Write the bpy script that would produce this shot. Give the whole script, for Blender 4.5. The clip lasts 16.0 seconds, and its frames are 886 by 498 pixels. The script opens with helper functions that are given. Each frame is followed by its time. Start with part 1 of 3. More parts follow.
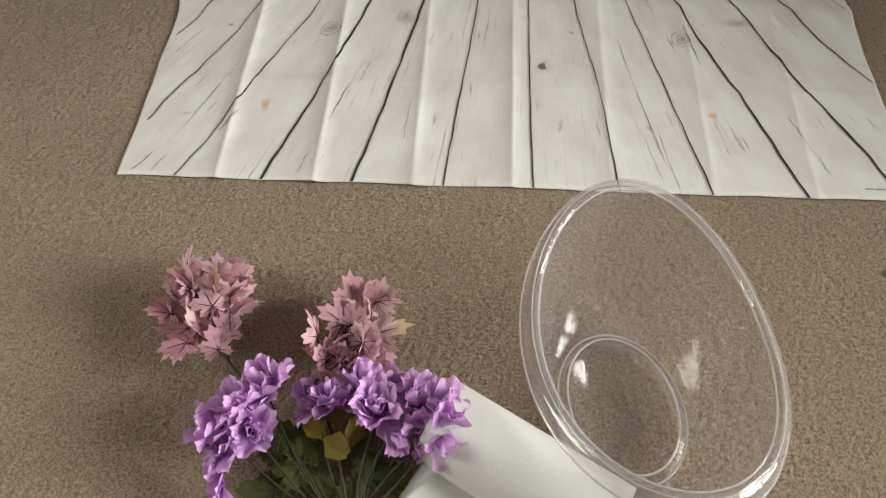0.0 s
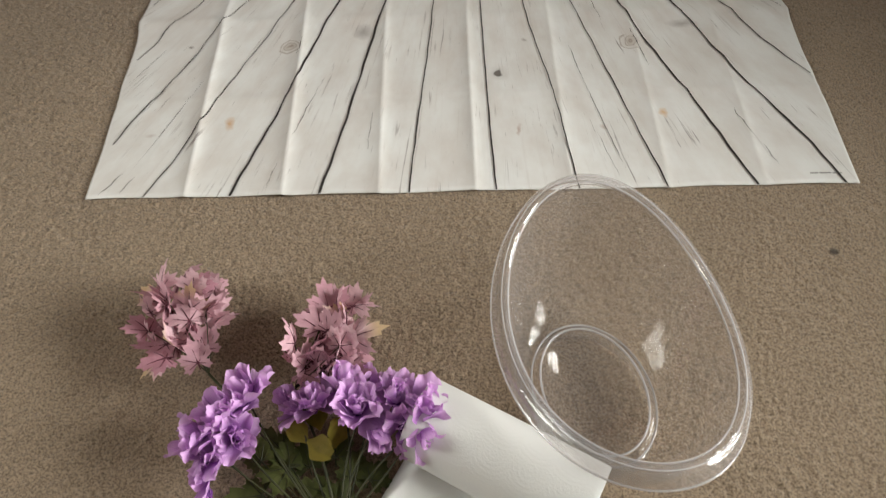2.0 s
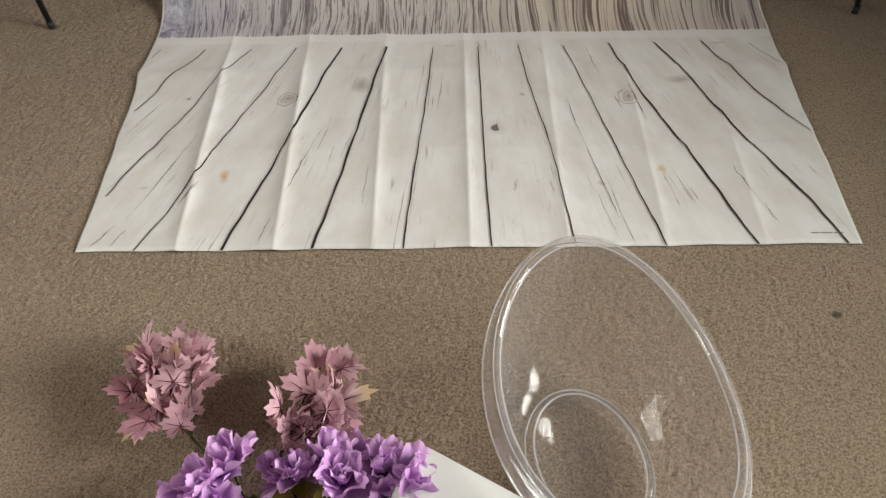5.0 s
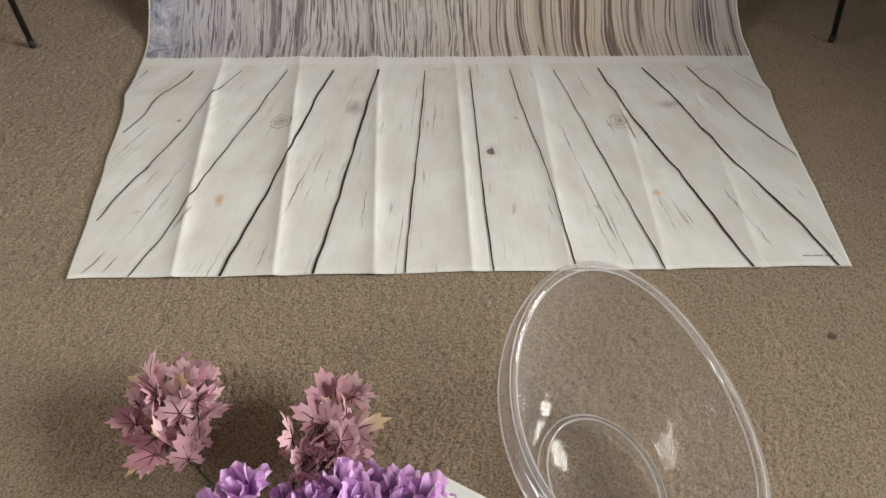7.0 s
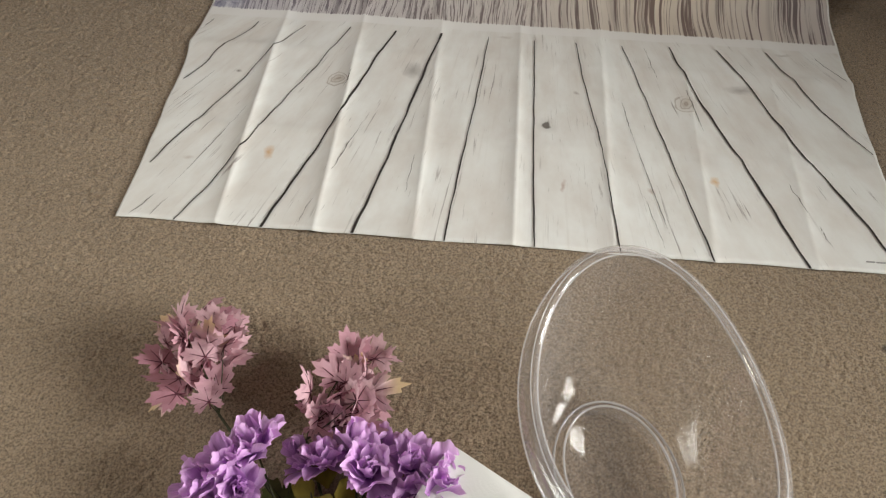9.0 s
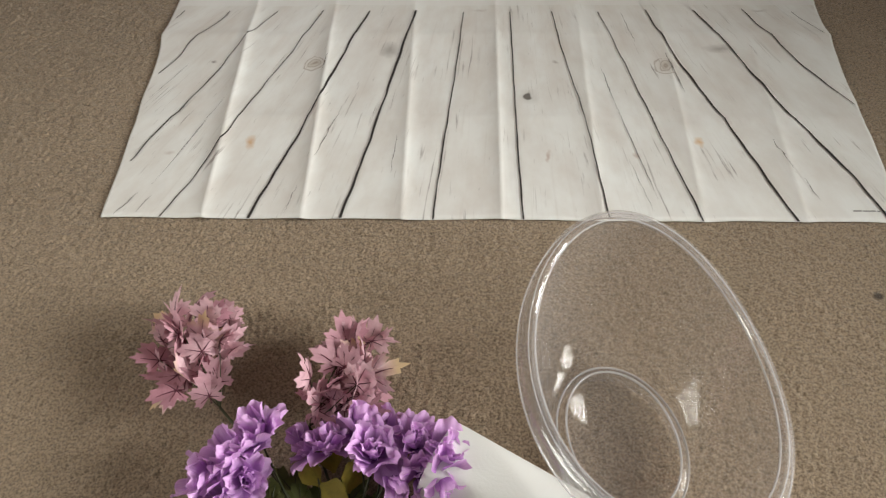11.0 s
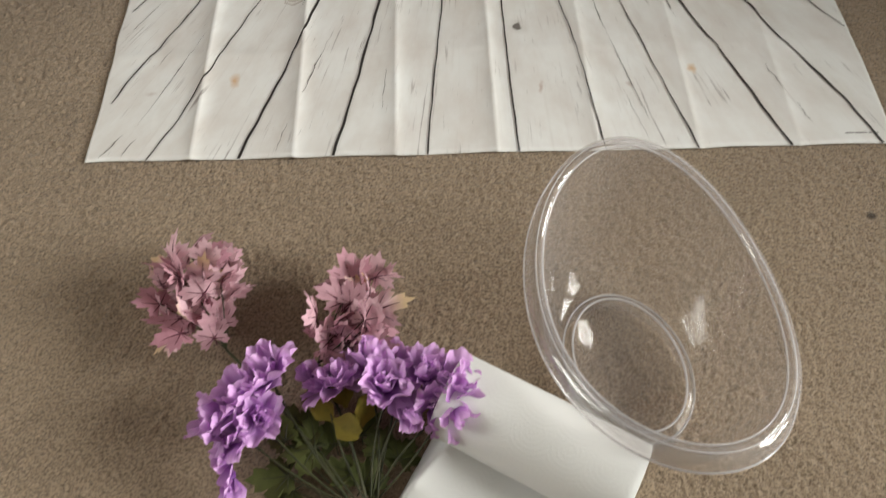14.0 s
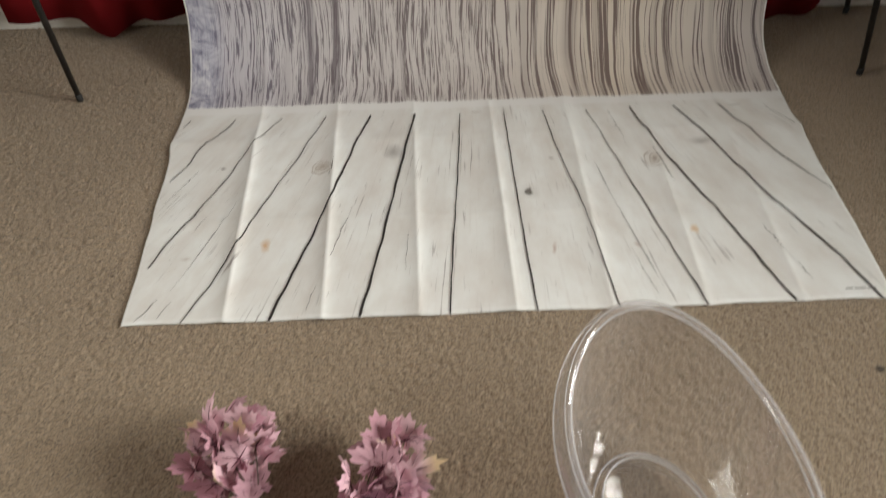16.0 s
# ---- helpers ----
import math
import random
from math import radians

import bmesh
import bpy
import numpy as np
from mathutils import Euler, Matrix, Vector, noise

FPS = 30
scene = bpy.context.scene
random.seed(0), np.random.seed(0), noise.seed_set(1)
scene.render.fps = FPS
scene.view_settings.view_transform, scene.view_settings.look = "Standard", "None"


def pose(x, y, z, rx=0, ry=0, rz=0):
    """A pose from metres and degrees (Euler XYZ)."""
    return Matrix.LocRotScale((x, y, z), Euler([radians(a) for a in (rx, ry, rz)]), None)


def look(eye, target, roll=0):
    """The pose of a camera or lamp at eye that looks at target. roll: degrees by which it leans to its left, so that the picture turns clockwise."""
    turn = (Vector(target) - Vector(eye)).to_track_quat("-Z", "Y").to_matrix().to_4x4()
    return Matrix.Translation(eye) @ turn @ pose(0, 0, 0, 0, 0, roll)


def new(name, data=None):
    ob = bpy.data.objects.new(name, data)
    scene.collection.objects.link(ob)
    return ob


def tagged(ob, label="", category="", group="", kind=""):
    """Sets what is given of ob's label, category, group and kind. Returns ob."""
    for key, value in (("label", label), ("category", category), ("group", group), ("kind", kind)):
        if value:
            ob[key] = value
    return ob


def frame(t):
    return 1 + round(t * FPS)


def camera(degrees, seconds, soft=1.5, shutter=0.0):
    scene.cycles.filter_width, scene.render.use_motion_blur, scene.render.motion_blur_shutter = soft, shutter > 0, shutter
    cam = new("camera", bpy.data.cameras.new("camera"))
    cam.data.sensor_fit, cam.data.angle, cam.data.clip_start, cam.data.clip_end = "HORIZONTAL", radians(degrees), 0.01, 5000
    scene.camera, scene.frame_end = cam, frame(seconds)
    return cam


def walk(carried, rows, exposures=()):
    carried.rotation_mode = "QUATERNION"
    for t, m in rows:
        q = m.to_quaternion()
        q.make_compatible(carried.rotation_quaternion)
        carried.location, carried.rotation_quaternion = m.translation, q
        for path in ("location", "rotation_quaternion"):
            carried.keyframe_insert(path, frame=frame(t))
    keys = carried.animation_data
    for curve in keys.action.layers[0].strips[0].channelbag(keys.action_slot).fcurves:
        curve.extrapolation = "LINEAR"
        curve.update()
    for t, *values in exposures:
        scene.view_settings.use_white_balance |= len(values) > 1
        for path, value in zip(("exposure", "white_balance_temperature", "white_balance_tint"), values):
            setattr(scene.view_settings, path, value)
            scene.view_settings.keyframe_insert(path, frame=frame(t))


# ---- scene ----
cam = camera(61.2, 16.0, 1.2, 0.5)
PATH = [
    (0, (-0.052, -0.878, 1.107), (-0.144, 0.227, -0.557), -1.8),
    (0.5, (-0.04, -0.896, 1.1), (-0.111, 0.207, -0.567), -2.8),
    (1, (-0.044, -0.912, 1.096), (-0.063, 0.178, -0.58), -2.0),
    (1.5, (-0.048, -0.921, 1.11), (-0.041, 0.181, -0.56), -1.3),
    (2, (-0.052, -0.92, 1.125), (-0.06, 0.224, -0.515), -1.6),
    (2.5, (-0.052, -0.923, 1.128), (-0.099, 0.261, -0.483), -2.5),
    (3, (-0.046, -0.923, 1.118), (-0.103, 0.26, -0.494), -2.6),
    (3.5, (-0.037, -0.913, 1.118), (-0.094, 0.261, -0.5), -2.4),
    (4, (-0.031, -0.901, 1.123), (-0.087, 0.296, -0.479), -1.9),
    (4.2, (-0.026, -0.895, 1.123), (-0.081, 0.317, -0.467), -1.9),
    (6.5, (-0.089, -0.862, 1.134), (0.002, 0.373, -0.436), 1.4),
    (7, (-0.115, -0.859, 1.134), (-0.021, 0.397, -0.42), 2.4),
    (7.5, (-0.117, -0.848, 1.134), (-0.106, 0.43, -0.405), 1.7),
    (8, (-0.08, -0.848, 1.124), (-0.128, 0.406, -0.434), 2.0),
    (8.5, (-0.064, -0.85, 1.114), (-0.136, 0.366, -0.472), 2.0),
    (10.8, (-0.072, -0.852, 1.111), (-0.14, 0.315, -0.512), -2.0),
    (11, (-0.065, -0.852, 1.109), (-0.117, 0.303, -0.523), -1.7),
    (11.5, (-0.062, -0.856, 1.118), (-0.097, 0.304, -0.511), -1.6),
    (12, (-0.066, -0.851, 1.122), (-0.094, 0.325, -0.496), -1.8),
    (12.5, (-0.062, -0.851, 1.127), (-0.075, 0.35, -0.472), -2.8),
    (13, (-0.067, -0.849, 1.109), (-0.05, 0.336, -0.502), -3.2),
    (13.5, (-0.07, -0.846, 1.115), (-0.046, 0.294, -0.528), -1.8),
    (14, (-0.114, -0.863, 1.089), (-0.09, 0.172, -0.622), -0.4),
    (14.5, (-0.145, -0.881, 1.091), (-0.106, 0.109, -0.646), -2.7),
    (15, (-0.178, -0.897, 1.112), (-0.11, 0.156, -0.587), -3.4),
    (15.5, (-0.203, -0.884, 1.141), (-0.138, 0.299, -0.47), -2.0),
    (16, (-0.168, -0.861, 1.161), (-0.116, 0.465, -0.335), -0.4),
]
walk(cam, [(t, look(eye, target, roll)) for t, eye, target, roll in PATH])


# ---- world and light ----
world = bpy.data.worlds.new("world")
scene.world = world
world.use_nodes = True
wn = world.node_tree.nodes
sky = wn.new("ShaderNodeTexSky")
sky.sky_type, sky.sun_disc = "NISHITA", False
sky.sun_elevation, sky.sun_rotation = radians(42), radians(200)
wn["Background"].inputs["Strength"].default_value = 0.10
world.node_tree.links.new(sky.outputs[0], wn["Background"].inputs["Color"])

# the west window is made up, a source of fill for the left side
WEST_FILL_WINDOWS = [(-0.95, -0.05)]  # y ranges of the windows
EAST_WINDOWS = [(-1.50, -0.80), (-0.68, 0.02)]
SILL, HEAD = 0.70, 2.15
EAST, WEST, NORTH, SOUTH, CEIL = 2.35, -2.7, 1.075, -3.2, 2.44


def window_lamp(x, way, y0, y1, watts, spread, drop, aside):
    data = bpy.data.lights.new("window_light", "AREA")
    data.shape, data.size, data.size_y = "RECTANGLE", y1 - y0 - 0.06, HEAD - SILL - 0.06
    data.spread = radians(spread)
    data.energy, data.color = watts, (0.985, 0.985, 0.905)
    lamp = new("window_light", data)
    z = (SILL + HEAD) / 2
    lamp.matrix_world = look((x, (y0 + y1) / 2, z), (x + way, (y0 + y1) / 2 + aside, z - drop))
    return lamp


# fill lamp in the added west window, weaker than the east ones
for y0, y1 in WEST_FILL_WINDOWS:
    window_lamp(WEST - 0.10, 1, y0, y1, 10, 92, 0.40, 0.0)
for y0, y1 in EAST_WINDOWS:
    window_lamp(EAST + 0.10, -1, y0, y1, 34, 89, 0.10, 0.02)


# ---- materials ----
class Mat:
    """A small builder for node materials."""

    def __init__(self, name):
        self.m = bpy.data.materials.new(name)
        self.m.use_nodes = True
        self.t = self.m.node_tree
        self.p = self.t.nodes["Principled BSDF"]
        self.out = self.t.nodes["Material Output"]

    def node(self, kind, **props):
        n = self.t.nodes.new(kind)
        for k, v in props.items():
            if k == "operation":
                n.operation = v
            elif k == "blend":
                n.blend_type = v
            elif k == "feature":
                n.feature = v
        return n

    def link(self, a, b):
        self.t.links.new(a, b)

    def val(self, socket, v):
        if hasattr(v, "is_output"):
            self.link(v, socket)
        else:
            socket.default_value = v

    def math(self, op, a, b=0.0, c=None):
        n = self.node("ShaderNodeMath", operation=op)
        self.val(n.inputs[0], a)
        self.val(n.inputs[1], b)
        if c is not None:
            self.val(n.inputs[2], c)
        return n.outputs[0]

    def mix(self, fac, a, b, blend="MIX"):
        n = self.node("ShaderNodeMixRGB", blend=blend)
        for s, v in zip(n.inputs, (fac, a, b)):
            if isinstance(v, tuple) and len(v) == 3:
                v = (*v, 1)
            self.val(s, v)
        return n.outputs[0]

    def noise(self, vec, scale, detail=3.0, rough=0.55, distort=0.0):
        n = self.node("ShaderNodeTexNoise")
        if vec is not None:
            self.link(vec, n.inputs["Vector"])
        for k, v in (("Scale", scale), ("Detail", detail), ("Roughness", rough), ("Distortion", distort)):
            n.inputs[k].default_value = v
        return n.outputs["Fac"]

    def ramp(self, fac, *stops):
        n = self.node("ShaderNodeValToRGB")
        e = n.color_ramp.elements
        while len(e) < len(stops):
            e.new(0.5)
        for el, (pos, col) in zip(e, stops):
            el.position = pos
            el.color = (col, col, col, 1) if not isinstance(col, tuple) else (*col, 1)
        self.link(fac, n.inputs[0])
        return n.outputs[0]

    def coords(self, what="Object"):
        return self.node("ShaderNodeTexCoord").outputs[what]

    def uv(self, name):
        n = self.node("ShaderNodeUVMap")
        n.uv_map = name
        return n.outputs[0]

    def mapping(self, vec, scale, loc=(0, 0, 0), rot=(0, 0, 0)):
        n = self.node("ShaderNodeMapping")
        self.link(vec, n.inputs[0])
        n.inputs["Location"].default_value, n.inputs["Rotation"].default_value, n.inputs["Scale"].default_value = loc, rot, scale
        return n.outputs[0]

    def split(self, vec):
        n = self.node("ShaderNodeSeparateXYZ")
        self.link(vec, n.inputs[0])
        return n.outputs

    def blob(self, xy, cx, cy, rx, ry, rot=0.0, soft=1.0):
        """1 inside an ellipse of the plane, falling to 0 at its edge."""
        v = self.mapping(xy, (1, 1, 0), (-cx, -cy, 0))
        v = self.mapping(v, (1 / rx, 1 / ry, 0), rot=(0, 0, -radians(rot)))
        n = self.node("ShaderNodeVectorMath", operation="LENGTH")
        self.link(v, n.inputs[0])
        d = self.math("SUBTRACT", 1.0, n.outputs["Value"])
        n = self.node("ShaderNodeClamp")
        self.link(self.math("DIVIDE", d, soft), n.inputs[0])
        return n.outputs[0]

    def bump(self, height, strength, distance):
        n = self.node("ShaderNodeBump")
        self.link(height, n.inputs["Height"])
        n.inputs["Strength"].default_value, n.inputs["Distance"].default_value = strength, distance
        self.link(n.outputs[0], self.p.inputs["Normal"])

    def surface(self, color, rough=0.6, metal=0.0, spec=0.5):
        if isinstance(color, tuple):
            color = (*color, 1)
        self.val(self.p.inputs["Base Color"], color)
        self.val(self.p.inputs["Roughness"], rough)
        self.p.inputs["Metallic"].default_value = metal
        self.p.inputs["Specular IOR Level"].default_value = spec
        return self.m

    def translucent(self, color, share):
        t = self.node("ShaderNodeBsdfTranslucent")
        self.val(t.inputs[0], color if not isinstance(color, tuple) else (*color, 1))
        mx = self.node("ShaderNodeMixShader")
        mx.inputs[0].default_value = share
        self.link(self.p.outputs[0], mx.inputs[1])
        self.link(t.outputs[0], mx.inputs[2])
        self.link(mx.outputs[0], self.out.inputs[0])


def carpet_material():
    m = Mat("carpet_pile")
    o = m.coords()
    fine = m.noise(o, 480, 3, 0.75)
    tuft = m.noise(o, 235, 3, 0.72, 0.2)
    patch = m.noise(o, 3.2, 3, 0.55)
    worn = m.noise(o, 11, 2, 0.5)
    c = m.ramp(tuft, (0.37, (0.108, 0.077, 0.051)), (0.49, (0.280, 0.204, 0.136)), (0.62, (0.45, 0.340, 0.238)))
    c = m.mix(m.ramp(fine, (0.47, 0.0), (0.62, 0.55)), c, (0.37, 0.28, 0.195))
    c = m.mix(m.ramp(patch, (0.35, 0.0), (0.7, 0.22)), c, (0.155, 0.110, 0.072))
    c = m.mix(m.ramp(worn, (0.4, 0.0), (0.75, 0.16)), c, (0.29, 0.214, 0.145))
    for x, y, r, f in ((0.652, -0.157, 0.012, 0.9), (0.74, -0.39, 0.007, 0.7), (0.69, -0.44, 0.006, 0.6)):
        c = m.mix(m.math("MULTIPLY", m.blob(o, x, y, r, r * 0.8, 20, 0.6), f), c, (0.045, 0.032, 0.022))
    m.bump(m.math("ADD", fine, tuft), 0.7, 0.0035)
    m.p.inputs["Sheen Weight"].default_value = 0.25
    m.p.inputs["Sheen Roughness"].default_value = 0.6
    return m.surface(c, 0.95, spec=0.15)


def paint_material(name, color, rough=0.7):
    m = Mat(name)
    o = m.coords()
    c = m.mix(m.ramp(m.noise(o, 2.5, 4), (0.3, 0.0), (0.8, 0.18)), color, tuple(v * 0.86 for v in color))
    m.bump(m.noise(o, 180, 2), 0.15, 0.001)
    return m.surface(c, rough)


def backdrop_material():
    """Printed vinyl: pale planks that fan out on the floor part, grey-violet grained boards on the rising part."""
    m = Mat("printed_vinyl")
    sheet, fan = m.uv("sheet"), m.uv("fan")
    x, s, _ = m.split(sheet)
    u, v, _ = m.split(fan)
    # pale planks
    tone = m.node("ShaderNodeTexWhiteNoise")
    m.link(m.math("FLOOR", u), tone.inputs["Vector"])
    pale = m.mix(m.math("MULTIPLY", tone.outputs["Value"], 0.35), (0.80, 0.805, 0.80), (0.70, 0.685, 0.67))
    cloud = m.noise(m.mapping(fan, (1.1, 4.0, 1)), 1.6, 4, 0.6)
    pale = m.mix(m.ramp(cloud, (0.38, 0.0), (0.72, 0.65)), pale, (0.60, 0.545, 0.505))
    long_grain = m.noise(m.mapping(fan, (7, 1.5, 1)), 2.0, 5, 0.62, 0.6)
    pale = m.mix(m.ramp(long_grain, (0.58, 0.0), (0.78, 0.25)), pale, (0.50, 0.45, 0.42))
    streak = m.noise(m.mapping(fan, (11, 4.2, 1), (3.1, 0.7, 0)), 1.7, 4, 0.66, 0.9)
    where = m.noise(m.mapping(fan, (0.9, 4.0, 1), (7.7, 2.0, 0)), 1.7, 2, 0.5)
    streak = m.math("MULTIPLY", m.ramp(streak, (0.58, 0.0), (0.68, 1.0)), m.ramp(where, (0.51, 0.0), (0.64, 0.80)))
    pale = m.mix(streak, pale, (0.27, 0.24, 0.235))
    fleck = m.noise(m.mapping(fan, (34, 17, 1)), 1.3, 2, 0.5)
    pale = m.mix(m.ramp(fleck, (0.70, 0.0), (0.77, 0.6)), pale, (0.38, 0.37, 0.35))
    wob = m.mapping(sheet, (1, 1, 1))
    add = m.node("ShaderNodeVectorMath", operation="ADD")
    nz = m.node("ShaderNodeTexNoise")
    m.link(sheet, nz.inputs["Vector"])
    nz.inputs["Scale"].default_value = 38
    sc = m.node("ShaderNodeVectorMath", operation="SCALE")
    m.link(nz.outputs["Color"], sc.inputs[0])
    sc.inputs["Scale"].default_value = 0.020
    m.link(wob, add.inputs[0])
    m.link(sc.outputs[0], add.inputs[1])
    w = m.mapping(add.outputs[0], (1, 1, 1), (-0.010, -0.010, 0))
    knots = [  # x, s, half width, half length, turn, strength, colour
        (0.070, 0.327, 0.013, 0.014, 0, 1.0, (0.07, 0.06, 0.055)),
        (0.070, 0.327, 0.030, 0.034, 0, 0.35, (0.36, 0.33, 0.31)),
        (-0.498, 0.193, 0.012, 0.024, -25, 0.75, (0.58, 0.33, 0.13)),
        (0.405, 0.197, 0.011, 0.020, 18, 0.75, (0.62, 0.37, 0.14)),
        (-0.394, 0.425, 0.030, 0.030, -25, 0.45, (0.46, 0.39, 0.31)),
        (-0.394, 0.425, 0.012, 0.012, -25, 0.5, (0.35, 0.28, 0.22)),
        (0.372, 0.418, 0.028, 0.030, 10, 0.45, (0.47, 0.40, 0.34)),
        (0.372, 0.418, 0.011, 0.012, 10, 0.55, (0.36, 0.30, 0.25)),
        (-0.230, 0.476, 0.030, 0.034, -15, 0.7, (0.27, 0.245, 0.235)),
        (0.500, 0.480, 0.042, 0.018, 40, 0.65, (0.30, 0.27, 0.26)),
        (-0.618, 0.434, 0.008, 0.008, 0, 0.9, (0.20, 0.18, 0.17)),
        (0.134, 0.436, 0.008, 0.009, 0, 0.7, (0.30, 0.25, 0.23)),
        (0.103, 0.157, 0.006, 0.020, 0, 0.7, (0.42, 0.29, 0.24)),
        (0.279, 0.161, 0.010, 0.012, 0, 0.55, (0.42, 0.30, 0.25)),
        (-0.030, 0.614, 0.026, 0.008, 0, 0.5, (0.48, 0.43, 0.40)),
        (0.618, 0.613, 0.026, 0.008, 0, 0.6, (0.42, 0.38, 0.36)),
        (-0.655, 0.165, 0.014, 0.010, 30, 0.5, (0.45, 0.37, 0.33)),
    ]
    for kx, ks, rx, ry, rot, f, col in knots:
        pale = m.mix(m.math("MULTIPLY", m.blob(w, kx, ks, rx * 0.9, ry * 0.9, rot, 0.35 if f == 1.0 else 0.9), f), pale, col)
    for kx, ks, rad, turn in ((-0.394, 0.425, 0.024, -25), (0.372, 0.418, 0.025, 10)):   # growth rings of the larger knots
        b = m.blob(w, kx, ks, rad, rad * 1.1, turn, 1.0)
        rings = m.ramp(m.math("SINE", m.math("MULTIPLY", m.math("ADD", b, m.math("MULTIPLY", cloud, 0.9)), 15.0)), (0.2, 0.0), (0.95, 0.62))
        pale = m.mix(m.math("MULTIPLY", rings, m.math("GREATER_THAN", b, 0.02)), pale, (0.36, 0.30, 0.26))
    # plain margin between the two prints
    margin = m.ramp(m.math("SUBTRACT", s, 0.632), (0.0, 0.0), (0.004, 0.85))
    pale = m.mix(margin, pale, (0.78, 0.77, 0.77))
    # grey-violet boards
    bend = m.noise(m.mapping(sheet, (5, 2.2, 1)), 1.3, 2, 0.5)
    bx = m.math("ADD", x, m.math("MULTIPLY", m.math("SUBTRACT", bend, 0.5), 0.045))
    comb = m.node("ShaderNodeCombineXYZ")
    m.link(bx, comb.inputs[0])
    m.link(s, comb.inputs[1])
    line = m.noise(m.mapping(comb.outputs[0], (175, 7.0, 1)), 1.0, 4, 0.68, 0.9)
    coarse = m.noise(m.mapping(comb.outputs[0], (112, 1.6, 1), (9, 0, 0)), 1.0, 3, 0.55, 0.6)
    east = m.ramp(m.math("ADD", m.math("MULTIPLY", x, 0.66), 0.5), (0.46, 0.0), (0.60, 0.85))
    line = m.mix(east, line, coarse)
    broad = m.noise(m.mapping(comb.outputs[0], (11, 0.9, 1), (4, 0, 0)), 1.0, 2, 0.5)
    hue = m.ramp(m.math("ADD", m.math("MULTIPLY", x, 0.66), 0.5), (0.0, (0.50, 0.48, 0.55)), (0.18, (0.58, 0.545, 0.56)), (0.5, (0.62, 0.57, 0.55)), (0.72, (0.69, 0.61, 0.53)), (1.0, (0.57, 0.52, 0.505)))
    inkhue = m.ramp(m.math("ADD", m.math("MULTIPLY", x, 0.66), 0.5), (0.0, (0.13, 0.115, 0.165)), (0.3, (0.16, 0.13, 0.14)), (0.75, (0.16, 0.11, 0.10)), (1.0, (0.13, 0.10, 0.11)))
    dark = m.mix(m.ramp(line, (0.50, 0.0), (0.57, 0.92)), hue, inkhue)
    dark = m.mix(m.ramp(broad, (0.58, 0.0), (0.72, 0.35)), dark, inkhue)
    for cx, half, f in ((-0.437, 0.013, 0.85), (-0.372, 0.014, 0.8), (-0.20, 0.010, 0.5), (0.235, 0.020, 0.55), (0.300, 0.012, 0.5), (0.455, 0.009, 0.4), (0.60, 0.010, 0.4)):   # broad dark bands in the grain
        band = m.math("MULTIPLY", m.blob(comb.outputs[0], cx, 1.0, half, 0.60, 2, 0.5), m.ramp(coarse, (0.38, 0.35), (0.55, 1.0)))
        dark = m.mix(m.math("MULTIPLY", band, f), dark, inkhue)
    frost = m.noise(sheet, 15, 5, 0.68, 1.6)
    left = m.ramp(m.math("MULTIPLY", m.math("ADD", x, 0.75), 4.0), (0.22, 1.0), (0.38, 0.0))
    frosty = m.ramp(frost, (0.36, (0.10, 0.10, 0.17)), (0.50, (0.40, 0.40, 0.50)), (0.64, (0.66, 0.66, 0.70)))
    dark = m.mix(m.math("MULTIPLY", left, 0.8), dark, frosty)
    ragged = m.math("ADD", s, m.math("MULTIPLY", m.math("SUBTRACT", line, 0.5), 0.016))
    c = m.mix(m.ramp(m.math("SUBTRACT", ragged, 0.662), (0.0, 0.0), (0.003, 1.0)), pale, dark)
    edge = m.math("GREATER_THAN", m.math("ABSOLUTE", x), 0.7455)
    c = m.mix(edge, c, (0.80, 0.79, 0.78))
    m.bump(m.noise(sheet, 900, 1), 0.04, 0.0005)
    return m.surface(c, 0.52, spec=0.35)


def ink_material():
    m = Mat("printed_ink")
    c = m.mix(m.noise(m.coords(), 60, 3), (0.018, 0.016, 0.016), (0.055, 0.05, 0.048))
    return m.surface(c, 0.5, spec=0.35)


def petal_material(name, tip, base, share=0.3):
    m = Mat(name)
    u, v, _ = m.split(m.uv("leaf"))
    info = m.node("ShaderNodeObjectInfo").outputs["Random"]
    vein = m.noise(m.mapping(m.uv("leaf"), (16, 1.2, 1)), 2.0, 3, 0.6)
    # darker towards the base: shade inside the heads is put into the colour
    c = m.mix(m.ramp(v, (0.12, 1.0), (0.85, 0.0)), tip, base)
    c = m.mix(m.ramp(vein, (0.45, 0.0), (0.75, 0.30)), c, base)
    c = m.mix(m.ramp(v, (0.80, 0.0), (1.0, 0.40)), c, (0.82, 0.58, 0.84))
    c = m.mix(m.math("MULTIPLY", info, 0.30), c, tuple(min(1.0, t * 1.25 + 0.05) for t in tip))
    m.bump(vein, 0.25, 0.001)
    m.translucent(c, share)
    return m.surface(c, 0.62, spec=0.25)


def leaf_material(name, a, b, edge, share=0.25, old=None):
    m = Mat(name)
    uv = m.uv("leaf")
    info = m.node("ShaderNodeObjectInfo").outputs["Random"]
    patch = m.noise(uv, 3.5, 3, 0.6)
    # b runs light per leaf, edge darkens noise patches
    c = m.mix(info, a, b)
    c = m.mix(m.ramp(patch, (0.45, 0.0), (0.75, 0.6)), c, edge)
    if old:     # a few leaves have one faded yellow lobe
        few = m.math("GREATER_THAN", info, 0.86)
        c = m.mix(m.math("MULTIPLY", few, m.ramp(m.split(uv)[1], (0.35, 0.0), (0.75, 0.85))), c, old)
    m.bump(m.noise(uv, 40, 2), 0.2, 0.0008)
